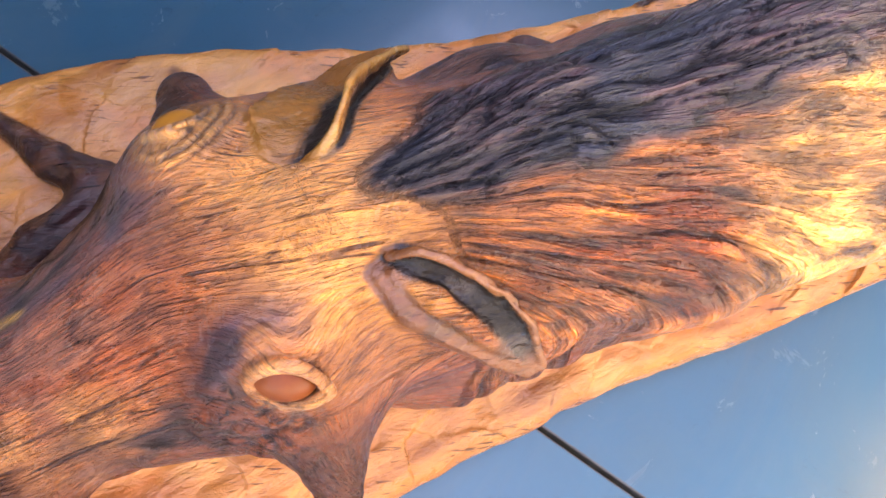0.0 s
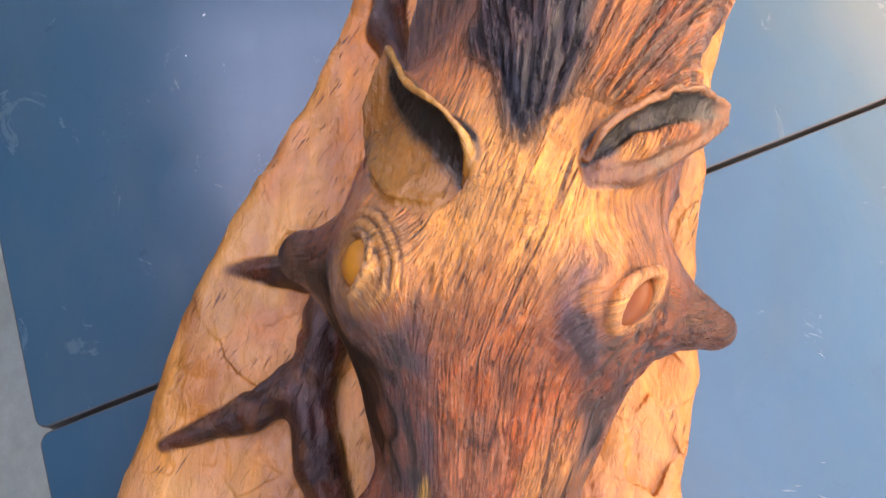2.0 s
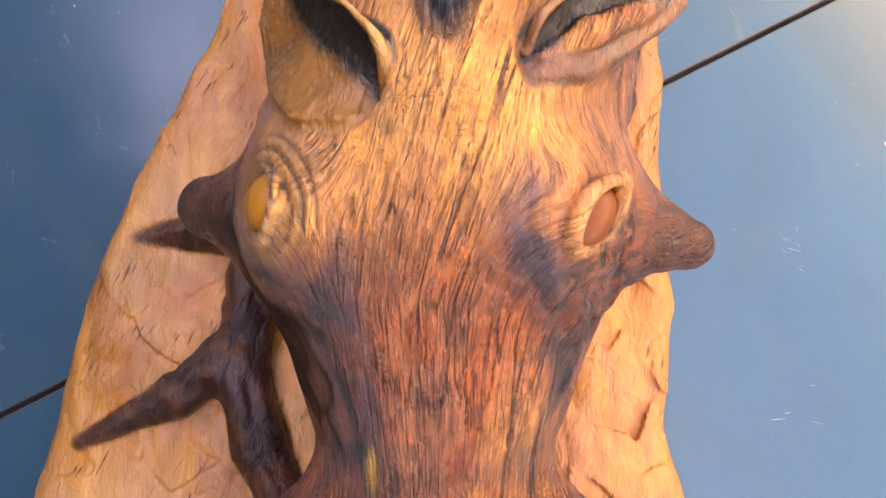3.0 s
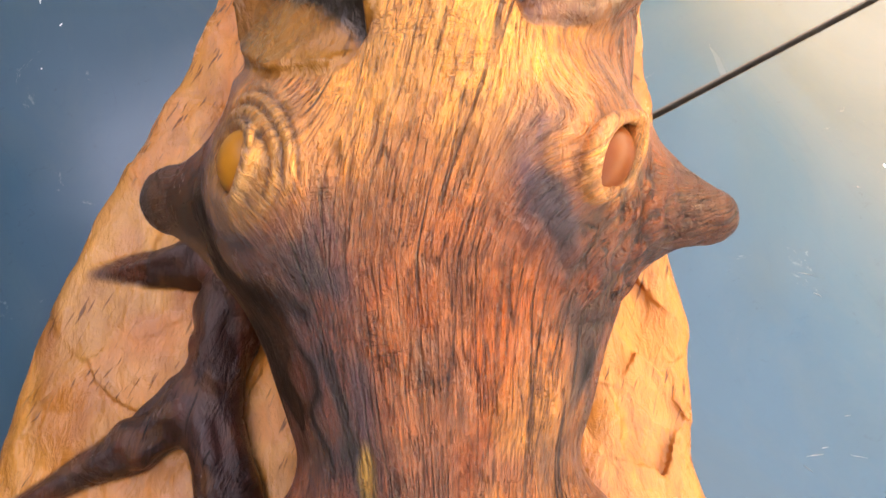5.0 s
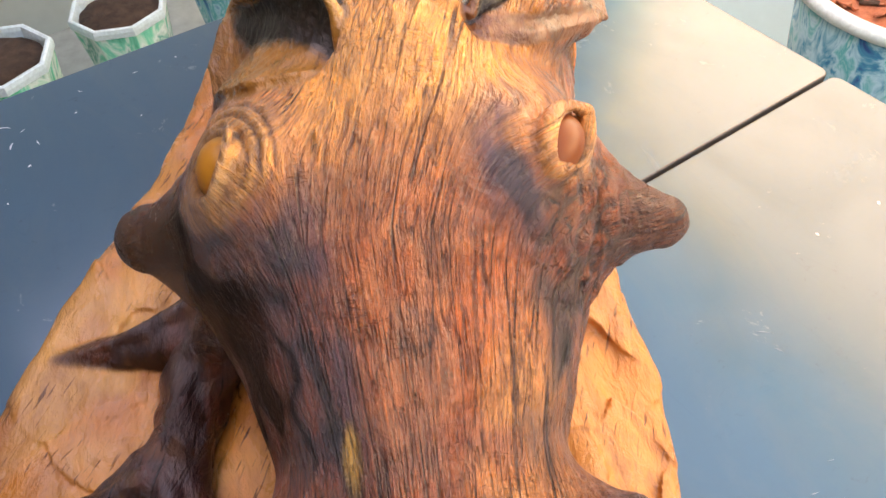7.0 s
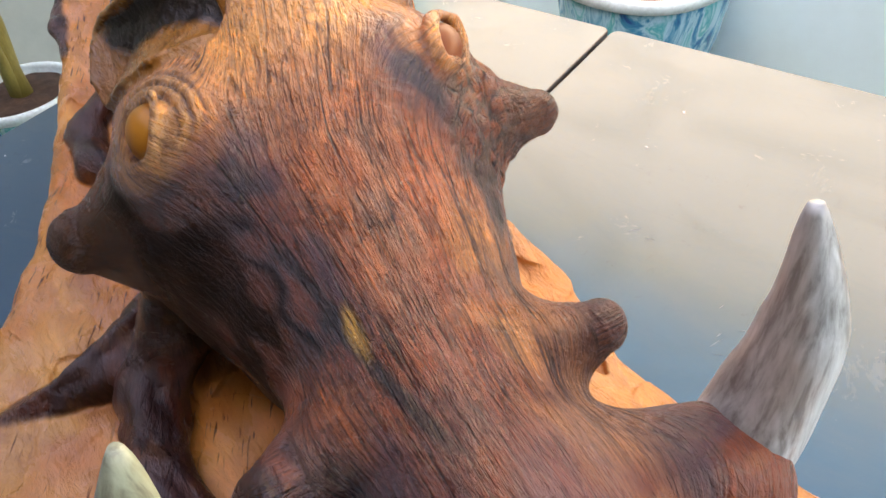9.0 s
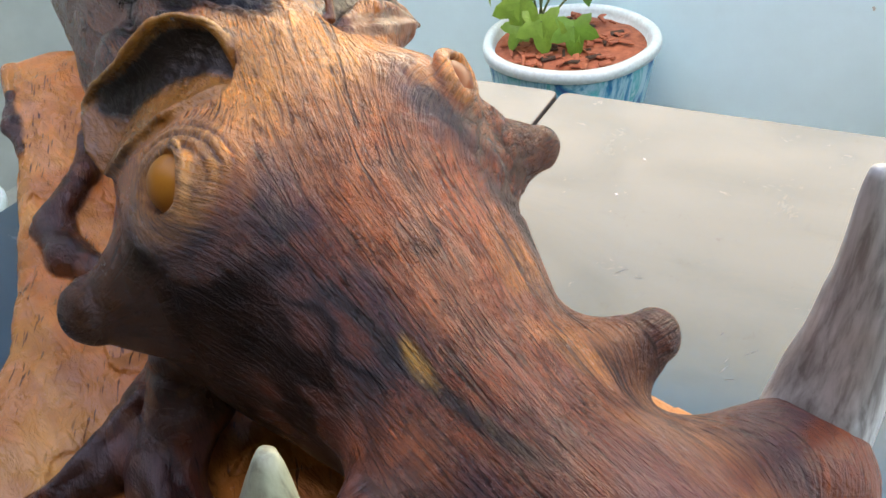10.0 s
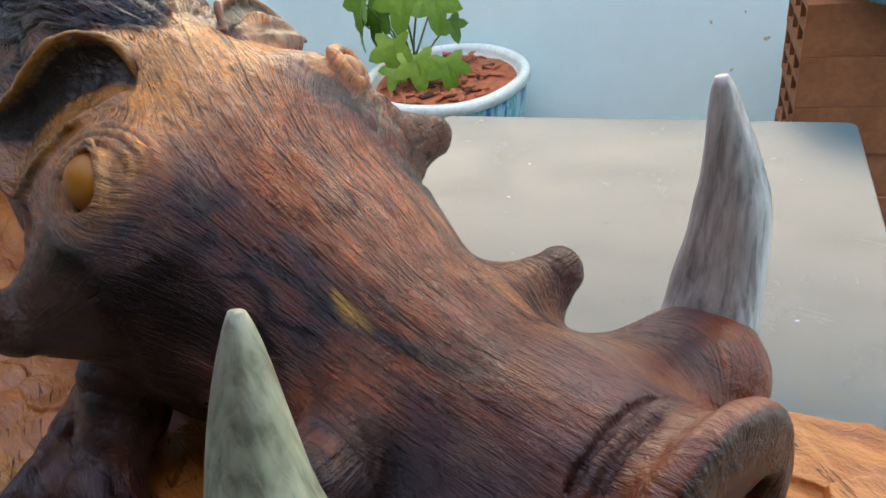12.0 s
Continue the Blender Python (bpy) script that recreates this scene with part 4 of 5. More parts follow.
    dark = spot(p, (0.10, -0.058, 0.27), (0.10, 0.018, 0.06)) + 0.6 * spot(p, (0.030, 0.064, 0.330), (0.026, 0.012, 0.03), 0.6) + 0.8 * spot(p, (0.05, 0.088, 0.27), (0.06, 0.03, 0.05)) * step(0.4, 0.6, mottle) + 0.6 * spot(p, (0.12, 0.075, 0.22), (0.05, 0.03, 0.05)) * step(0.45, 0.6, mottle)
    hc = over(hc, np.clip(dark, 0, 1) * (0.3 + 0.7 * broken), (0.008, 0.006, 0.008))
    seam = np.abs(v + 0.048 - 0.22 * (u - 0.10) + 0.012 * (mottle - 0.5))
    hc = over(hc, step(0.006, 0.002, seam) * step(0.07, 0.09, u) * step(0.24, 0.20, u) * step(0.20, 0.23, h) * 0.85, (0.010, 0.009, 0.014))
    # the near-black flank below the eye: dark stained, with its shade painted in
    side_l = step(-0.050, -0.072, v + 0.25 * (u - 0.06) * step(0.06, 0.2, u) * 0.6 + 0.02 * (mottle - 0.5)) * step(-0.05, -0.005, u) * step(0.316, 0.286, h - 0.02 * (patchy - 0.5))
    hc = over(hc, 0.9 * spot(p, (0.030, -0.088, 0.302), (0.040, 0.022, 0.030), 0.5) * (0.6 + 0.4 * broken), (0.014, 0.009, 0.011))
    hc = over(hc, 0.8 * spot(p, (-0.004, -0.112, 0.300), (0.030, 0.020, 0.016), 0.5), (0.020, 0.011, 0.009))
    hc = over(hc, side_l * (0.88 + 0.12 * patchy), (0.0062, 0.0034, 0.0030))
    hc = over(hc, side_l * step(0.05, 0.08, u) * step(0.50, 0.75, 0.5 * blots + 0.5 * streaks) * 0.6, (0.10, 0.022, 0.008))
    hc = over(hc, 0.8 * spot(p, (0.168, -0.075, 0.245), (0.035, 0.03, 0.035), 0.5) * step(0.35, 0.6, streaks), (0.24, 0.070, 0.030))
    # shade of the hollow beside the snout wart, painted black
    hc = over(hc, spot(p, (0.205, -0.078, 0.235), (0.022, 0.018, 0.03), 0.4), (0.008, 0.005, 0.006))
    hc = over(hc, 0.85 * spot(p, (0.25, -0.065, 0.20), (0.06, 0.035, 0.055), 0.5), (0.022, 0.015, 0.026))
    hc = over(hc, 0.8 * spot(p, (0.320, 0.01, 0.275), (0.018, 0.06, 0.03), 0.4), (0.15, 0.055, 0.036))
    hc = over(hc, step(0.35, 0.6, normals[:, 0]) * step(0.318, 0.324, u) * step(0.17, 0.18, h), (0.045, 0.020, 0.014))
    # shade inside the nostrils, painted black
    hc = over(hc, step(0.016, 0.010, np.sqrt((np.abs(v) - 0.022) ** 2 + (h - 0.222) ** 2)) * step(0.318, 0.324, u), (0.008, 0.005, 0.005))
    hc = over(hc, step(0.332, 0.328, u) * step(0.306, 0.312, u) * step(0.06, 0.05, np.abs(v)) * step(0.195, 0.215, h) * 0.6, (0.15, 0.055, 0.034))
    hc = over(hc, step(0.278, 0.284, u) * step(0.309, 0.303, u) * step(0.045, 0.03, np.abs(v + 0.005)) * step(0.235, 0.245, h) * step(0.45, 0.55, mottle) * 0.5, (0.05, 0.035, 0.045))
    hc = over(hc, spot(p, (0.142, -0.034, 0.262), (0.014, 0.0042, 0.05), 0.4) * (0.3 + 0.7 * step(0.35, 0.5, streaks)), (0.44, 0.27, 0.08))
    hc = over(hc, step(-0.10, -0.16, u) * step(0.30, 0.6, mottle), (0.40, 0.14, 0.038))
    hc = over(hc, step(-0.14, -0.2, u) * step(-0.02, -0.06, away), (0.085, 0.036, 0.022))
    hc = over(hc, 0.85 * step(-0.30, -0.40, u) * step(0.05, 0.11, v), (0.58, 0.32, 0.11))
    # shade painted into the folds of the neck
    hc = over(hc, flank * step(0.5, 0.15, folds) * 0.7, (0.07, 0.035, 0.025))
    # dark mane, its blue tint painted in for reflected sky
    hc = over(hc, mane * (0.8 + 0.2 * step(0.3, 0.6, mottle)), (0.017, 0.019, 0.031))
    # painted highlights on the locks, then shade between them
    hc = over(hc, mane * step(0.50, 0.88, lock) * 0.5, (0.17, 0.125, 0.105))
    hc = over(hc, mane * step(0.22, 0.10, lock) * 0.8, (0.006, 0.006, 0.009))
    eared = 0 * u
    # ears: ochre leaves with a pale rim, the shade of the hollow painted black
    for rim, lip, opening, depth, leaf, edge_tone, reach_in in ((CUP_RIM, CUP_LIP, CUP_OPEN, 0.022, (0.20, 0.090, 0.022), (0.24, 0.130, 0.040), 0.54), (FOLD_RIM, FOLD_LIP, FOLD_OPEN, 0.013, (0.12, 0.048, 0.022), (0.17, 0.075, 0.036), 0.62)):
        q, qs, qw, _ = ear_sheet(rim, lip, opening, depth, 50, 26)
        pick = np.flatnonzero((np.abs(p - q.mean(0)) < np.abs(q - q.mean(0)).max(0) + 0.02).all(1))
        near_d, near_s, near_w = [], [], []
        for part_ in np.array_split(pick, max(len(pick) // 3000, 1)):
            gap = np.linalg.norm(p[part_][:, None] - q[None], axis=2)
            k = gap.argmin(1)
            near_d.append(gap[np.arange(len(k)), k])
            near_s.append(qs[k])
            near_w.append(qw[k])
        near_d, near_s, near_w = (np.concatenate(x) for x in (near_d, near_s, near_w))
        on = step(0.009, 0.006, near_d)
        sub = hc[pick]
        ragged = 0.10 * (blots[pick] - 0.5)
        sub = over(sub, on, leaf)
        sub = over(sub, on * step(0.45, 0.65, mottle[pick]) * 0.6, (0.12, 0.055, 0.020))
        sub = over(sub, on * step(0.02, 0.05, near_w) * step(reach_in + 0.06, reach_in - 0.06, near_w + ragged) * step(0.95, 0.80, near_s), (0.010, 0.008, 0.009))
        sub = over(sub, on * step(0.05, 0.02, near_w) * step(0.05, 0.15, near_s), edge_tone)
        eared[pick] = np.maximum(eared[pick], on)
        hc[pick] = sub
    hc = over(hc, spot(p, (-0.125, 0.118, 0.335), (0.05, 0.05, 0.03), 0.2) * is_ear * step(0.52, 0.62, noise3(u * 50, v * 50, h * 70, 46)) * 0.5, (0.03, 0.018, 0.016))
    for side in (-1, 1):
        d = np.sqrt((u + 0.005) ** 2 + (v - side * 0.094) ** 2 + (h - 0.334) ** 2)
        lids = step(0.042, 0.028, d) if side < 0 else step(0.034, 0.024, d)
        hc = over(hc, lids * 0.7, (0.24, 0.125, 0.045) if side < 0 else (0.32, 0.13, 0.055))
        spin, (ex, ey, ez) = radians(EYE_TURN[side]), EYE_AT[side]
        eu, ev = (u - ex) * math.cos(spin) + (v - ey) * math.sin(spin), (v - ey) * math.cos(spin) - (u - ex) * math.sin(spin)
        ball = np.sqrt((eu / 0.0225) ** 2 + (ev / 0.0165) ** 2 + ((h - ez) / 0.0158) ** 2)
        # faint socket shade painted round the eyeball
        hc = over(hc, step(1.22, 1.12, ball) * 0.25, (0.02, 0.012, 0.010))
        pick = np.flatnonzero(d < 0.05)
        off = np.linalg.norm(p[pick][:, None] - LID_LOOPS[side][None], axis=2).min(1)
        hc[pick] = over(hc[pick], step(0.0072, 0.0045, off) * (0.55 + 0.45 * step(0.3, 0.6, blots[pick])), (0.30, 0.165, 0.075) if side < 0 else (0.46, 0.23, 0.10))
        hc = over(hc, spot(p, (-0.012, side * 0.165, 0.25), (0.05, 0.045, 0.05), 0.5) * 0.8, (0.048, 0.023, 0.014) if side < 0 else (0.085, 0.036, 0.022))
        hc = over(hc, spot(p, (0.180, side * 0.095, 0.228), (0.03, 0.03, 0.03), 0.5) * 0.7, (0.070, 0.030, 0.032))
        hc = over(hc, spot(p, (0.262, side * 0.115, 0.175), (0.045, 0.045, 0.045), 0.5) * 0.8, (0.085, 0.025, 0.017) if side > 0 else (0.03, 0.016, 0.02))
        hc = over(hc, spot(p, (0.266, side * 0.11, 0.205), (0.04, 0.045, 0.04), 0.5) * step(0.45, 0.65, blots) * 0.6, (0.22, 0.075, 0.025) if side > 0 else (0.06, 0.03, 0.03))
    # lid wrinkles: shade painted in the grooves, light on the crests
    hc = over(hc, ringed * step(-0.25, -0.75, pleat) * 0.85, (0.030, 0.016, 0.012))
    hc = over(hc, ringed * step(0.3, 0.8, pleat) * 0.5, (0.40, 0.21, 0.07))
    # shade painted into the creases of the cheek
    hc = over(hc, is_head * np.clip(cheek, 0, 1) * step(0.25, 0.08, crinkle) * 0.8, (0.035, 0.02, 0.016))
    c = over(c, is_limb, (0.040, 0.013, 0.010))
    c = over(c, is_limb * step(0.5, 0.75, patchy) * 0.7, (0.13, 0.032, 0.014))
    c = over(c, is_limb * step(0.60, 0.75, fine) * 0.5, (0.15, 0.060, 0.024))
    # violet-grey highlight painted along the tops of the limbs
    c = over(c, is_limb * step(0.116, 0.128, h) * step(0.35, 0.6, blots) * 0.55, (0.085, 0.050, 0.052))
    hc = over(hc, spot(p, (0.262, 0.098, 0.215), (0.035, 0.030, 0.03), 0.5) * step(0.42, 0.6, mottle) * 0.8, (0.050, 0.030, 0.048))
    hc = hc * np.array((1.50, 1.30, 0.92)) * (1 - mane)[:, None] + hc * mane[:, None]
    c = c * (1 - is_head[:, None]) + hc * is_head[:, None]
    finish = np.clip(is_head * (1 - 0.92 * eared) * (1 - 0.4 * mane) * (1 - 0.45 * step(0.20, 0.27, u)) * (1 - 0.9 * step(0.300, 0.316, u)) * (1 - 0.5 * side_l) + 0.35 * is_limb + 0.06 * is_slab * step(0.06, 0.12, v) * step(0.30, 0.22, u), 0, 1)

    # the way the grain runs: along the head and round it, along the locks of the mane, straight along the slab
    around = np.arctan2(v - 0.02 * step(-0.1, -0.3, u), h - 0.12) * 0.13
    bend = 0
    for side in (-1, 1):
        d2 = (u + 0.005) ** 2 + (v - side * 0.10) ** 2
        bend = bend - side * 0.022 * np.exp(-d2 / 0.0018)
    lean = 0.15 * np.clip(u, -0.14, 0.05)
    flow = np.stack([u, around + bend + lean, 0 * u], 1)
    knob = step(0.105, 0.125, np.abs(v)) * step(0.07, 0.05, u) * step(0.315, 0.295, h)
    knob = np.maximum(knob, step(0.078, 0.090, np.abs(v)) * step(0.13, 0.145, u) * step(0.225, 0.212, u) * step(0.195, 0.21, h))
    knob = step(0.4, 0.6, knob * is_head * (1 - mane))[:, None]
    axis_u, axis_h = np.where(u < 0.09, -0.018, 0.170), np.where(u < 0.09, 0.254, 0.218)
    flow = flow * (1 - knob) + np.stack([v, 0.03 * np.arctan2(h - axis_h, u - axis_u), 0 * u + 0.2], 1) * knob
    fan = np.stack([u, spread * 0.16, 0 * u + 0.4], 1)
    fan_mask = step(0.42, 0.58, np.clip(mane + flank, 0, 1))[:, None]
    flow = flow * (1 - fan_mask) + fan * fan_mask
    flow = flow * is_head[:, None] + np.stack([u * 0.93 - v * 0.37, v * 0.93 + u * 0.37, h], 1) * (1 - is_head[:, None])

    folded = np.stack([ring, 0.2 * ringed, is_head * np.clip(cheek, 0, 1)], 1)
    blocks = [(verts, quads.tolist(), 0, c, finish, flow)]
    tip_dark, bone = np.array((0.24, 0.20, 0.17)), np.array((0.54, 0.57, 0.58))
    for path, radii, tone in (
        (((0.25, 0.075, 0.165), (0.258, 0.122, 0.178), (0.258, 0.142, 0.225), (0.260, 0.146, 0.285), (0.251, 0.138, 0.357)), (0.028, 0.032, 0.027, 0.0205, 0.0035), (1.05, 1.09, 1.03)),
        (((0.300, -0.068, 0.150), (0.287, -0.116, 0.160), (0.264, -0.149, 0.216), (0.250, -0.152, 0.302), (0.242, -0.134, 0.384)), (0.034, 0.040, 0.036, 0.0245, 0.0030), (0.93, 0.97, 0.64)),
    ):
        tv, tq = tusk_mesh(path, radii)
        t = np.maximum(step(0.26, 0.36, tv[:, 2]), spot(tv, (0.255, 0.13 * np.sign(tone[2] - 0.9), 0.26), (0.03, 0.03, 0.06), 0.6))[:, None]
        blocks.append((tv, tq, 1, (bone * (1 - 0.45 * t) + tip_dark * 0.45 * t) * np.array(tone), np.zeros(len(tv)), tv))
    for side, tone in ((-1, (0.42, 0.165, 0.020)), (1, (0.20, 0.048, 0.010))):
        ev, eq = eyeball((0, 0, 0), (0.0195 if side < 0 else 0.0225, 0.0165, 0.0185 if side < 0 else 0.0158))
        spin = radians(EYE_TURN[side])
        ev = ev @ np.array(((math.cos(spin), math.sin(spin), 0), (-math.sin(spin), math.cos(spin), 0), (0, 0, 1))) + np.array(EYE_AT[side])
        blocks.append((ev, eq, 2, np.tile(np.array(tone), (len(ev), 1)), np.zeros(len(ev)), ev))

    for b in blocks:
        b[0][:, 1] *= 1 + 0.028 * step(0.03, 0.12, b[0][:, 1])
    me = bpy.data.meshes.new("warthog_relief")
    places = np.concatenate([b[0] for b in blocks])
    faces, slots, start = [], [], 0
    for b in blocks:
        faces += [[start + i for i in dict.fromkeys(f)] for f in b[1]] if b[2] else (np.array(b[1]) + start).tolist()
        slots += [b[2]] * len(b[1])
        start += len(b[0])
    me.from_pydata(places.tolist(), [], faces)
    for m in (WOOD, TUSK, EYE):
        me.materials.append(m)
    me.polygons.foreach_set("material_index", slots)
    me.polygons.foreach_set("use_smooth", [True] * len(faces))
    stain_shade = me.color_attributes.new("stain_shade", "FLOAT_COLOR", "POINT")
    rgba = np.concatenate([np.concatenate([b[3], np.ones((len(b[3]), 1))], 1) for b in blocks])
    stain_shade.data.foreach_set("color", rgba.ravel().astype(np.float32))
    grainy = me.attributes.new("finish", "FLOAT", "POINT")
    grainy.data.foreach_set("value", np.concatenate([b[4] for b in blocks]).astype(np.float32))
    runs = me.attributes.new("flow", "FLOAT_VECTOR", "POINT")
    runs.data.foreach_set("vector", np.concatenate([b[5] for b in blocks]).ravel().astype(np.float32))
    rest = np.zeros((len(places) - len(verts), 3))
    hair = me.attributes.new("hair", "FLOAT", "POINT")
    hair.data.foreach_set("value", np.concatenate([np.clip(mane + 0.75 * flank, 0, 1), 0 * rest[:, 0]]).astype(np.float32))
    still = me.attributes.new("calm", "FLOAT", "POINT")
    still.data.foreach_set("value", np.concatenate([calm, 0 * rest[:, 0]]).astype(np.float32))
    rings = me.attributes.new("folds", "FLOAT_VECTOR", "POINT")
    rings.data.foreach_set("vector", np.concatenate([folded, rest]).ravel().astype(np.float32))
    ob = new("wood_carving", me)
    ob.matrix_world = pose(0.135, -0.709, 0.752, 0, 0, -26)
    return tagged(ob, "dark-stained carved wooden boar head with pale tusks on a live-edge slab", "wood carving")


build_carving()


# ---- tables ----
def rounded_plate(x0, x1, y0, y1, z0, z1, r, edge):
    """A flat plate with rounded corners in plan and eased edges."""
    bm = bmesh.new()
    ring = []
    for cx, cy, a0 in ((x1 - r, y1 - r, 0), (x0 + r, y1 - r, 90), (x0 + r, y0 + r, 180), (x1 - r, y0 + r, 270)):
        for k in range(7):
            a = radians(a0 + 15 * k)
            ring.append((cx + r * math.cos(a), cy + r * math.sin(a)))
    f = bm.faces.new([bm.verts.new((x, y, z0)) for x, y in ring])
    up = bmesh.ops.extrude_face_region(bm, geom=[f])
    bmesh.ops.translate(bm, vec=(0, 0, z1 - z0), verts=[g for g in up["geom"] if isinstance(g, bmesh.types.BMVert)])
    rim = [e for e in bm.edges if abs(e.verts[0].co.z - e.verts[1].co.z) < 1e-6]
    bmesh.ops.bevel(bm, geom=rim, offset=edge, segments=2, affect="EDGES", profile=0.5)
    return bm


def build_table(x0, x1, label):
    base = tagged(new("work_table"), label, "table", "two tables side by side")
    base.matrix_world = pose(0.0005, -0.002, 0, 0, 0, 1.3) @ pose((x0 + x1) / 2, -0.5975, 0)
    half = (x1 - x0) / 2
    top = part("tabletop", rounded_plate(-half, half, -0.6145, 0.5975, 0.722, 0.75, 0.014, 0.002), LAMINATE, base)
    top.data.materials.append(EDGE)
    for f in top.data.polygons:
        f.material_index = 0 if f.normal.z > 0.95 else 1
    part("frame", box((-half + 0.04, -0.57, 0.66), (half - 0.04, 0.55, 0.7215), 0.003), STEEL, base)
    for sx in (-1, 1):
        for sy in (-1, 1):
            x, y = sx * (half - 0.06), -0.01 + sy * 0.54
            part("leg", box((x - 0.02, y - 0.02, 0), (x + 0.02, y + 0.02, 0.6595), 0.004), STEEL, base)
    return base


TABLE_A = build_table(-0.603, -0.0025, "slate-coloured laminate work table with white paint specks")
TABLE_B = build_table(0.0025, 0.603, "slate-coloured laminate work table, scuffed and dusty")


def add_specks():
    rng = random.Random(5)
    spots = [(-0.45, -0.892), (-0.4596, -0.7498), (-0.516, -0.816), (-0.40, -0.93)]
    spots += [(rng.uniform(-0.56, -0.3), rng.uniform(-0.9, -0.4)) for _ in range(5)]
    for x, y in spots:
        speck = lathe([(0.0010 + 0.0010 * rng.random(), 0.0), (0.0008, 0.0005)], 9, lambda a: 1 + 0.3 * math.sin(2 * a + x * 90))
        ob = part("paint_speck", speck, PAINT, TABLE_A)
        ob.location = (x + 0.30275, y + 0.5975, 0.7501)
    for x, y in [(rng.uniform(0.1, 0.56), rng.uniform(-0.55, -0.05)) for _ in range(5)]:
        speck = lathe([(0.001 + 0.001 * rng.random(), 0.0), (0.0008, 0.0005)], 9, lambda a: 1 + 0.3 * math.sin(2 * a + x * 90))
        ob = part("paint_speck", speck, PAINT, TABLE_B)
        ob.location = (x - 0.30275, y + 0.5975, 0.7501)


def add_scuffs():
    """One long curled scrape with short ones beside it, and faint dull scratches."""
    rng = random.Random(17)
    marks = [(TABLE_A, -0.30275, *m, PAINT) for m in (
        (-0.541, -0.915, 70, 0.026, -1.6, 0.0007), (-0.505, -0.897, -25, 0.014, 0.8, 0.0009), (-0.492, -0.872, 10, 0.011, 0.6, 0.0006),
        (-0.520, -0.884, 120, 0.007, 0.4, 0.0005), (-0.560, -0.800, 40, 0.007, 0.5, 0.0005), (-0.553, -0.728, 80, 0.006, 0.4, 0.0005))]
    for x, y, count in ((0.341, -0.487, 3), (0.344, -0.452, 2), (0.222, -0.402, 2)):
        for _ in range(count):
            marks.append((TABLE_B, 0.30275, x + rng.uniform(-0.015, 0.015), y + rng.uniform(-0.015, 0.015), rng.uniform(20, 75), rng.uniform(0.004, 0.016), rng.uniform(-0.6, 0.6), rng.uniform(0.0002, 0.0004), DULL))
    for table, middle, x, y, heading, length, curl, thick, mat in marks:
        a, px, py = radians(heading), x - middle, y + 0.5975
        bm, rows = bmesh.new(), []
        for i in range(9):
            f = i / 8
            d = Vector((math.cos(a + curl * (f - 0.5)), math.sin(a + curl * (f - 0.5)), 0))
            n = Vector((-d.y, d.x, 0)) * thick * (0.2 + math.sin(math.pi * f)) * rng.uniform(0.6, 1.3)
            p = Vector((px, py, 0.7502))
            rows.append([bm.verts.new(p + n), bm.verts.new(p + Vector((0, 0, 0.0003))), bm.verts.new(p - n)])
            px, py = px + d.x * length / 8, py + d.y * length / 8
        for one, two in zip(rows, rows[1:]):
            for k in (0, 1):
                bm.faces.new((one[k], one[k + 1], two[k + 1], two[k]))
        part("scuff_mark", bm, mat, table)


add_specks()
add_scuffs()


# ---- flower pots ----
def maple_leaf(size):
    """A lobed leaf, cupped along its midrib, with thickness."""
    bm = bmesh.new()
    outline = []
    lobes = ((0, 1.0), (34, 0.52), (62, 0.86), (92, 0.46), (122, 0.66), (160, 0.22))
    for a, r in lobes:
        outline.append((a, r))
    ring = outline + [(-a, r) for a, r in outline[:0:-1]]
    pts = []
    for i, (a, r) in enumerate(ring):
        b, s = ring[(i + 1) % len(ring)]
        pts += [(a, r), ((a + b) / 2 if abs(a - b) < 180 else 180, (r + s) / 2 * 1.02)]
    def at(a, r):
        x, y = r * size * math.sin(radians(a)), r * size * math.cos(radians(a))
        return (x, y, 0.22 * abs(x) - 0.35 * y * y / size)
    top = bm.verts.new((0, 0, 0.0))
    inner = [bm.verts.new(at(a, r * 0.5)) for a, r in pts]
    outer = [bm.verts.new(at(a, r)) for a, r in pts]
    n = len(pts)
    for i in range(n):
        bm.faces.new((top, inner[i], inner[(i + 1) % n]))
        bm.faces.new((inner[i], outer[i], outer[(i + 1) % n], inner[(i + 1) % n]))
    bmesh.ops.solidify(bm, geom=bm.faces[:], thickness=0.0008)
    return bm


def build_pot(name, label, where, rim_r, height, body_mat, sides=0, fill=SOIL, group=""):
    base = tagged(new(name), label, "flower pot", group)
    base.location = where
    if sides:
        flat = lambda a: 1 / max(math.cos((a % (2 * math.pi / sides)) - math.pi / sides), 0.5) * 0.97
    else:
        flat = lambda a: 1 + 0.012 * math.sin(5 * a)
    n = 64 if sides else 56
    r = rim_r
    part("body", lathe([(r * 0.66, 0), (r * 0.70, 0.01), (r * 0.86, height * 0.5), (r * 0.95, height - 0.035), (r * 0.95, height - 0.030)], n, flat), body_mat, base, smooth=not sides)
    part("rim", lathe([(r * 0.93, height - 0.0295), (r * 0.99, height - 0.026), (r * 1.0, height - 0.012), (r * 0.985, height - 0.002), (r * 0.95, height), (r * 0.90, height - 0.002), (r * 0.875, height - 0.012), (r * 0.865, height - 0.029)], n, flat), RIM, base, "white glazed rim", smooth=not sides)
    soil = lathe([(r * 0.855, height - 0.029), (r * 0.85, height - 0.024), (r * 0.5, height - 0.016), (r * 0.2, height - 0.013), (0.004, height - 0.012)], 32)
    for v in soil.verts:
        v.co.z += 0.006 * noise.noise(v.co * 40)
    part("soil", soil, fill, base, smooth=True)
    return base


POT = (-0.209, 0.575, 0.584)
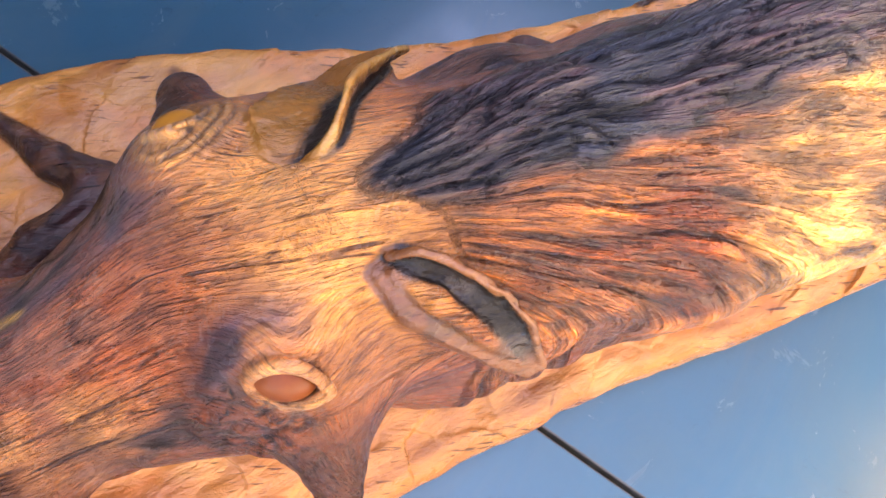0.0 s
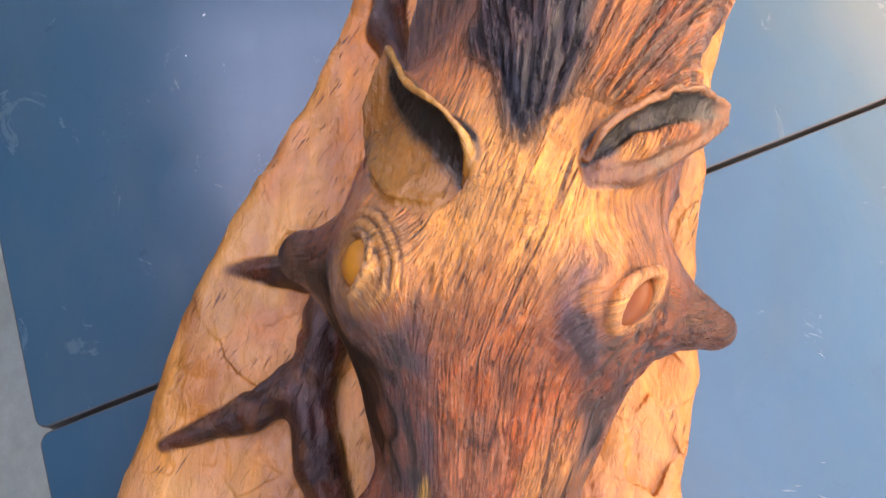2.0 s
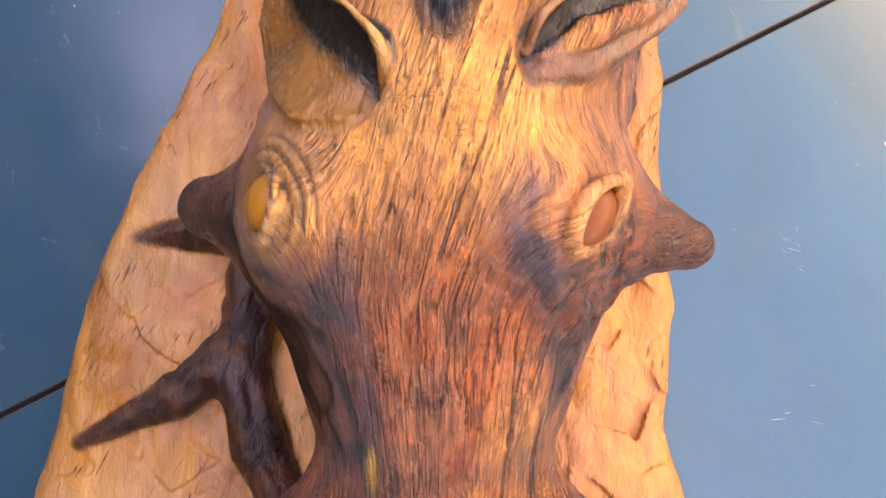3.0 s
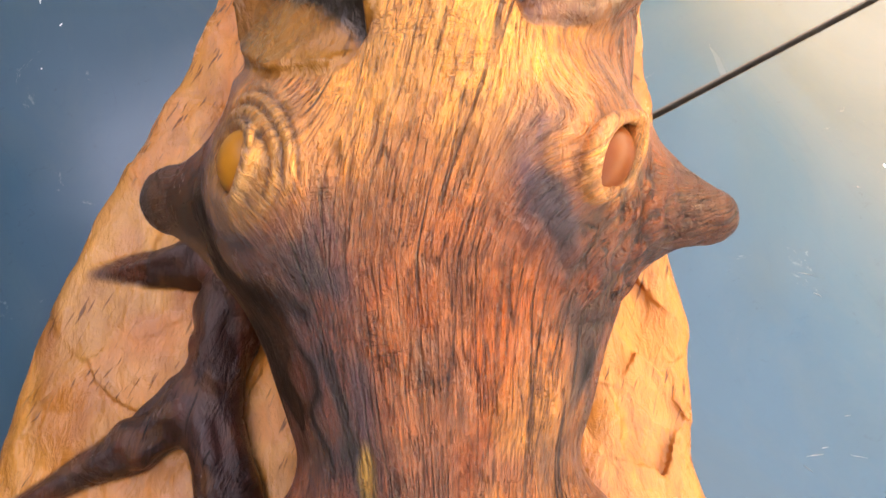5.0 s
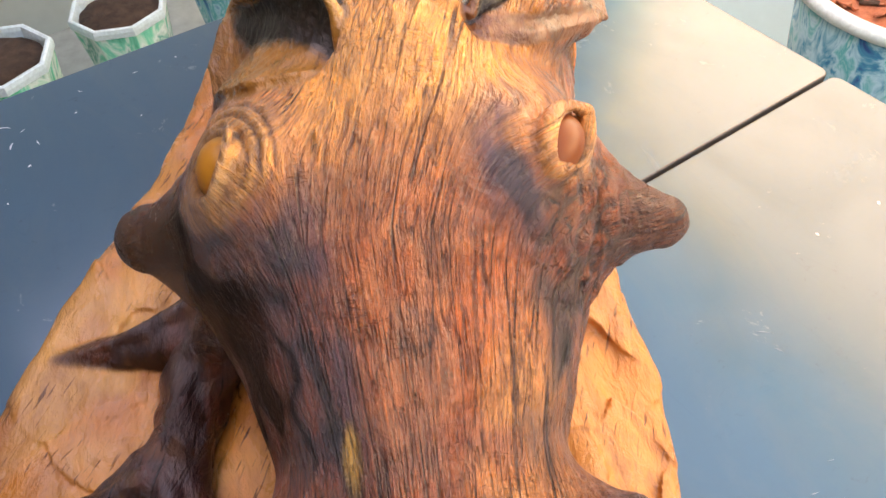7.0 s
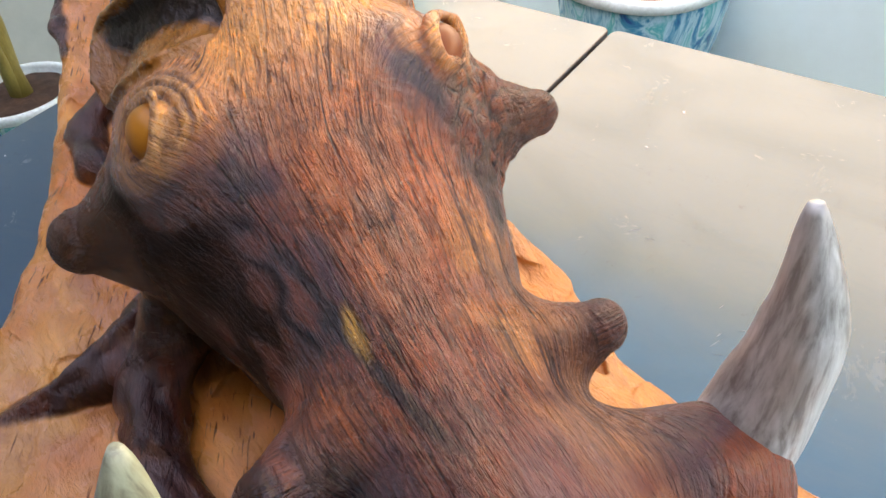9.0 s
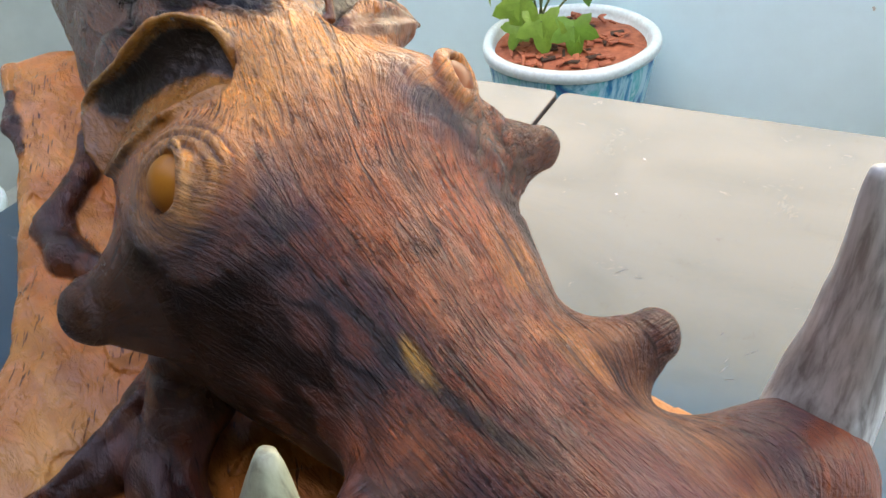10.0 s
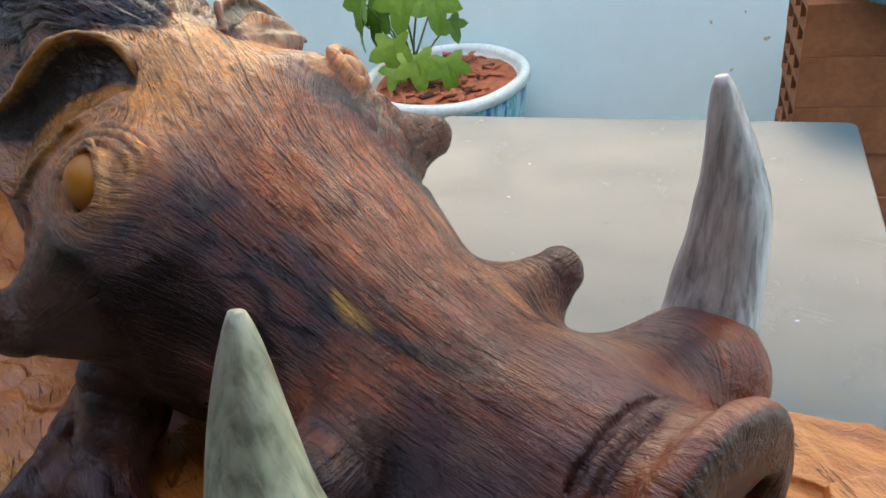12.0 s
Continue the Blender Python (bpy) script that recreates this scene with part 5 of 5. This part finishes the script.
tagged(part("plinth", box((-0.387, 0.405, 0.0), (-0.047, 0.745, 0.264), 0.006), CLAY), "plain clay block plinth under the flower pot", "plinth")
back_pot = build_pot("flower_pot", "round blue and turquoise glazed pot with white rim and bark chips", (POT[0], POT[1], 0.264), 0.203, 0.32, POT_BLUE, fill=CHIP)


def add_chips(pot, r, z, count, seed):
    rng = random.Random(seed)
    for _ in range(count):
        a, d = rng.uniform(0, 6.28), r * math.sqrt(rng.random())
        l, w, t = rng.uniform(0.018, 0.045), rng.uniform(0.007, 0.016), rng.uniform(0.003, 0.007)
        bm = box((-l / 2, -w / 2, 0), (l / 2, w / 2, t), 0.0015, 1)
        for v in bm.verts:
            v.co.y *= 1 + 0.5 * math.sin(v.co.x * 120 + d * 90)
        ob = part("bark_chip", bm, CHIP if rng.random() < 0.75 else SOIL, pot)
        ob.matrix_basis = pose(d * math.cos(a), d * math.sin(a), z + rng.uniform(0, 0.006), rng.uniform(-14, 14), rng.uniform(-14, 14), rng.uniform(0, 180))


add_chips(back_pot, 0.155, 0.303, 100, 8)


def build_plant(where, stems, seed, label):
    """A young lobed-leaf plant: stems from one crown, a leaf at the end of each."""
    rng = random.Random(seed)
    base = tagged(new("potted_plant"), label, "plant")
    base.location = where
    for (dx, dy, top, size, tilt, turn) in stems:
        pts = [(0.012 * rng.uniform(-1, 1), 0.012 * rng.uniform(-1, 1), -0.01)]
        for k in (0.35, 0.7, 1.0):
            pts.append((dx * k**1.5 + 0.004 * rng.uniform(-1, 1), dy * k**1.5 + 0.004 * rng.uniform(-1, 1), top * k))
        part("stem", tube(pts, (0.0032, 0.0028, 0.0023, 0.0018), 8), STEM, base, smooth=True)
        leaf = part("leaf", maple_leaf(size), LEAF, base)
        leaf.matrix_basis = pose(*pts[-1], tilt, rng.uniform(-12, 12), turn)
    return base


build_plant(
    (POT[0] - 0.07, POT[1] - 0.01, 0.572),
    [(-0.03, -0.05, 0.10, 0.085, -62, 170), (0.03, -0.07, 0.07, 0.075, -60, 195), (0.10, -0.05, 0.06, 0.07, -62, 205), (-0.07, 0.0, 0.16, 0.085, -58, 150), (0.0, -0.01, 0.20, 0.09, -55, 178),
     (0.07, 0.0, 0.19, 0.08, -58, 215), (-0.10, -0.02, 0.20, 0.085, -64, 140), (-0.05, 0.02, 0.25, 0.08, -60, 165), (0.03, 0.03, 0.26, 0.075, -50, 190), (-0.02, -0.06, 0.05, 0.06, -40, 160), (0.10, 0.02, 0.13, 0.05, -52, 230), (-0.12, 0.02, 0.13, 0.075, -66, 120)],
    4, "young green plant with lobed leaves on thin upright stems",
)


# pots along the other wall
for (x, y, r, height, mat, sides, kind) in (
    (-1.56, -0.27, 0.145, 0.30, POT_BLUE, 0, "round pot in white and blue glaze holding dry soil"),
    (-1.58, -0.60, 0.125, 0.28, POT_GREEN, 8, "octagonal pot in bright green and white glaze"),
    (-1.50, -0.93, 0.14, 0.30, POT_GREEN, 8, "octagonal pot in streaked green and white glaze"),
):
    build_pot("flower_pot", kind, (x, y, 0), r, height, mat, sides, group="pots along the wall")


def build_cutting(where, stems, label, mat):
    base = tagged(new("potted_plant"), label, "plant")
    base.location = where
    for pts, radii in stems:
        part("stem", tube(pts, radii, 12), mat, base, smooth=True)
    return base


build_cutting(
    (-1.56, -0.27, 0.285),
    [(((0, 0, -0.01), (0.005, 0.0, 0.07), (0.03, 0.01, 0.20), (0.05, 0.02, 0.42)), (0.030, 0.026, 0.022, 0.012)), (((-0.01, 0.01, -0.01), (-0.02, 0.015, 0.10), (-0.06, 0.03, 0.24), (-0.13, 0.05, 0.40)), (0.022, 0.020, 0.018, 0.008)),
     (((0.01, -0.01, -0.01), (0.02, -0.015, 0.08), (0.07, -0.03, 0.19), (0.14, -0.05, 0.32)), (0.016, 0.016, 0.013, 0.006))],
    "yellowed plant stems spreading up from dry soil", TRUNK,
)


# ---- hollow bricks ----
def hollow_brick(l, w, t):
    """A fired clay brick with six channels through its length and combed sides."""
    bm = bmesh.new()
    ys, zs = [-w / 2], [-t / 2]
    wall = 0.011
    hole_w, hole_h = (w - 4 * wall) / 3, (t - 3 * wall) / 2
    for k in range(3):
        ys += [ys[-1] + wall, ys[-1] + wall + hole_w]
    ys.append(w / 2)
    for k in range(2):
        zs += [zs[-1] + wall, zs[-1] + wall + hole_h]
    zs.append(t / 2)
    def quad(*p):
        bm.faces.new([bm.verts.new(q) for q in p])
    for x in (-l / 2, l / 2):
        for i in range(len(ys) - 1):
            for k in range(len(zs) - 1):
                if i % 2 and k % 2:
                    continue
                quad((x, ys[i], zs[k]), (x, ys[i + 1], zs[k]), (x, ys[i + 1], zs[k + 1]), (x, ys[i], zs[k + 1]))
    a, b = -l / 2, l / 2
    for i in range(1, len(ys) - 1, 2):
        for k in range(1, len(zs) - 1, 2):
            y0, y1, z0, z1 = ys[i], ys[i + 1], zs[k], zs[k + 1]
            for p, q in (((y0, z0), (y1, z0)), ((y1, z0), (y1, z1)), ((y1, z1), (y0, z1)), ((y0, z1), (y0, z0))):
                quad((a, *p), (b, *p), (b, *q), (a, *q))
    for p, q in (((-w / 2, -t / 2), (w / 2, -t / 2)), ((w / 2, -t / 2), (w / 2, t / 2)), ((w / 2, t / 2), (-w / 2, t / 2)), ((-w / 2, t / 2), (-w / 2, -t / 2))):
        quad((a, *p), (b, *p), (b, *q), (a, *q))
    bmesh.ops.remove_doubles(bm, verts=bm.verts[:], dist=1e-5)
    return mesh_of("hollow_brick", bm, CLAY)


def stack_bricks():
    rng = random.Random(3)
    l, w, t = 0.29, 0.19, 0.09
    me = hollow_brick(l, w, t)
    turn = pose(0.545, 0.30, 0, 0, 0, 5)
    top = 0
    for layer in range(9):
        z = t / 2 + layer * (t + 0.0012)
        for col in range(2):
            ob = new("hollow_brick", me)
            ob.matrix_world = turn @ pose(l / 2 + col * (l + 0.004) + rng.uniform(-0.004, 0.004), w / 2 + rng.uniform(-0.003, 0.003), z, 0, 0, rng.uniform(-0.6, 0.6))
            tagged(ob, "hollow fired clay brick with six channels, laid in a stack", "brick", "stack of hollow bricks")
        top = z + t / 2
    return top


BRICK_TOP = stack_bricks()
build_pot("flower_pot", "low wide bowl in pale turquoise glaze standing on stacked bricks", (0.73, 0.405, BRICK_TOP + 0.0005), 0.20, 0.11, POT_BLUE)


# ---- small chips knocked out of the blue plaster ----
def add_wall_chips():
    rng = random.Random(12)
    for x, z, size in ((0.274, 0.695, 0.005), (0.386, 0.621, 0.004), (0.46, 0.644, 0.003), (0.512, 0.581, 0.006), (0.441, 0.503, 0.004), (0.08, 0.74, 0.003), (0.31, 0.78, 0.003), (-0.52, 0.70, 0.004)):
        phase = rng.uniform(0, 6)
        chip = lathe([(size, 0.0), (size * 0.6, 0.0006), (size * 0.15, 0.0008)], 11, lambda a: 1 + 0.35 * math.sin(2 * a + phase) + 0.2 * math.sin(3 * a))
        ob = part("plaster_chip", chip, GREY_WALL, WALL_NORTH)
        ob.location, ob.rotation_euler = (x, 0.7998, z), (radians(90), 0, 0)


add_wall_chips()
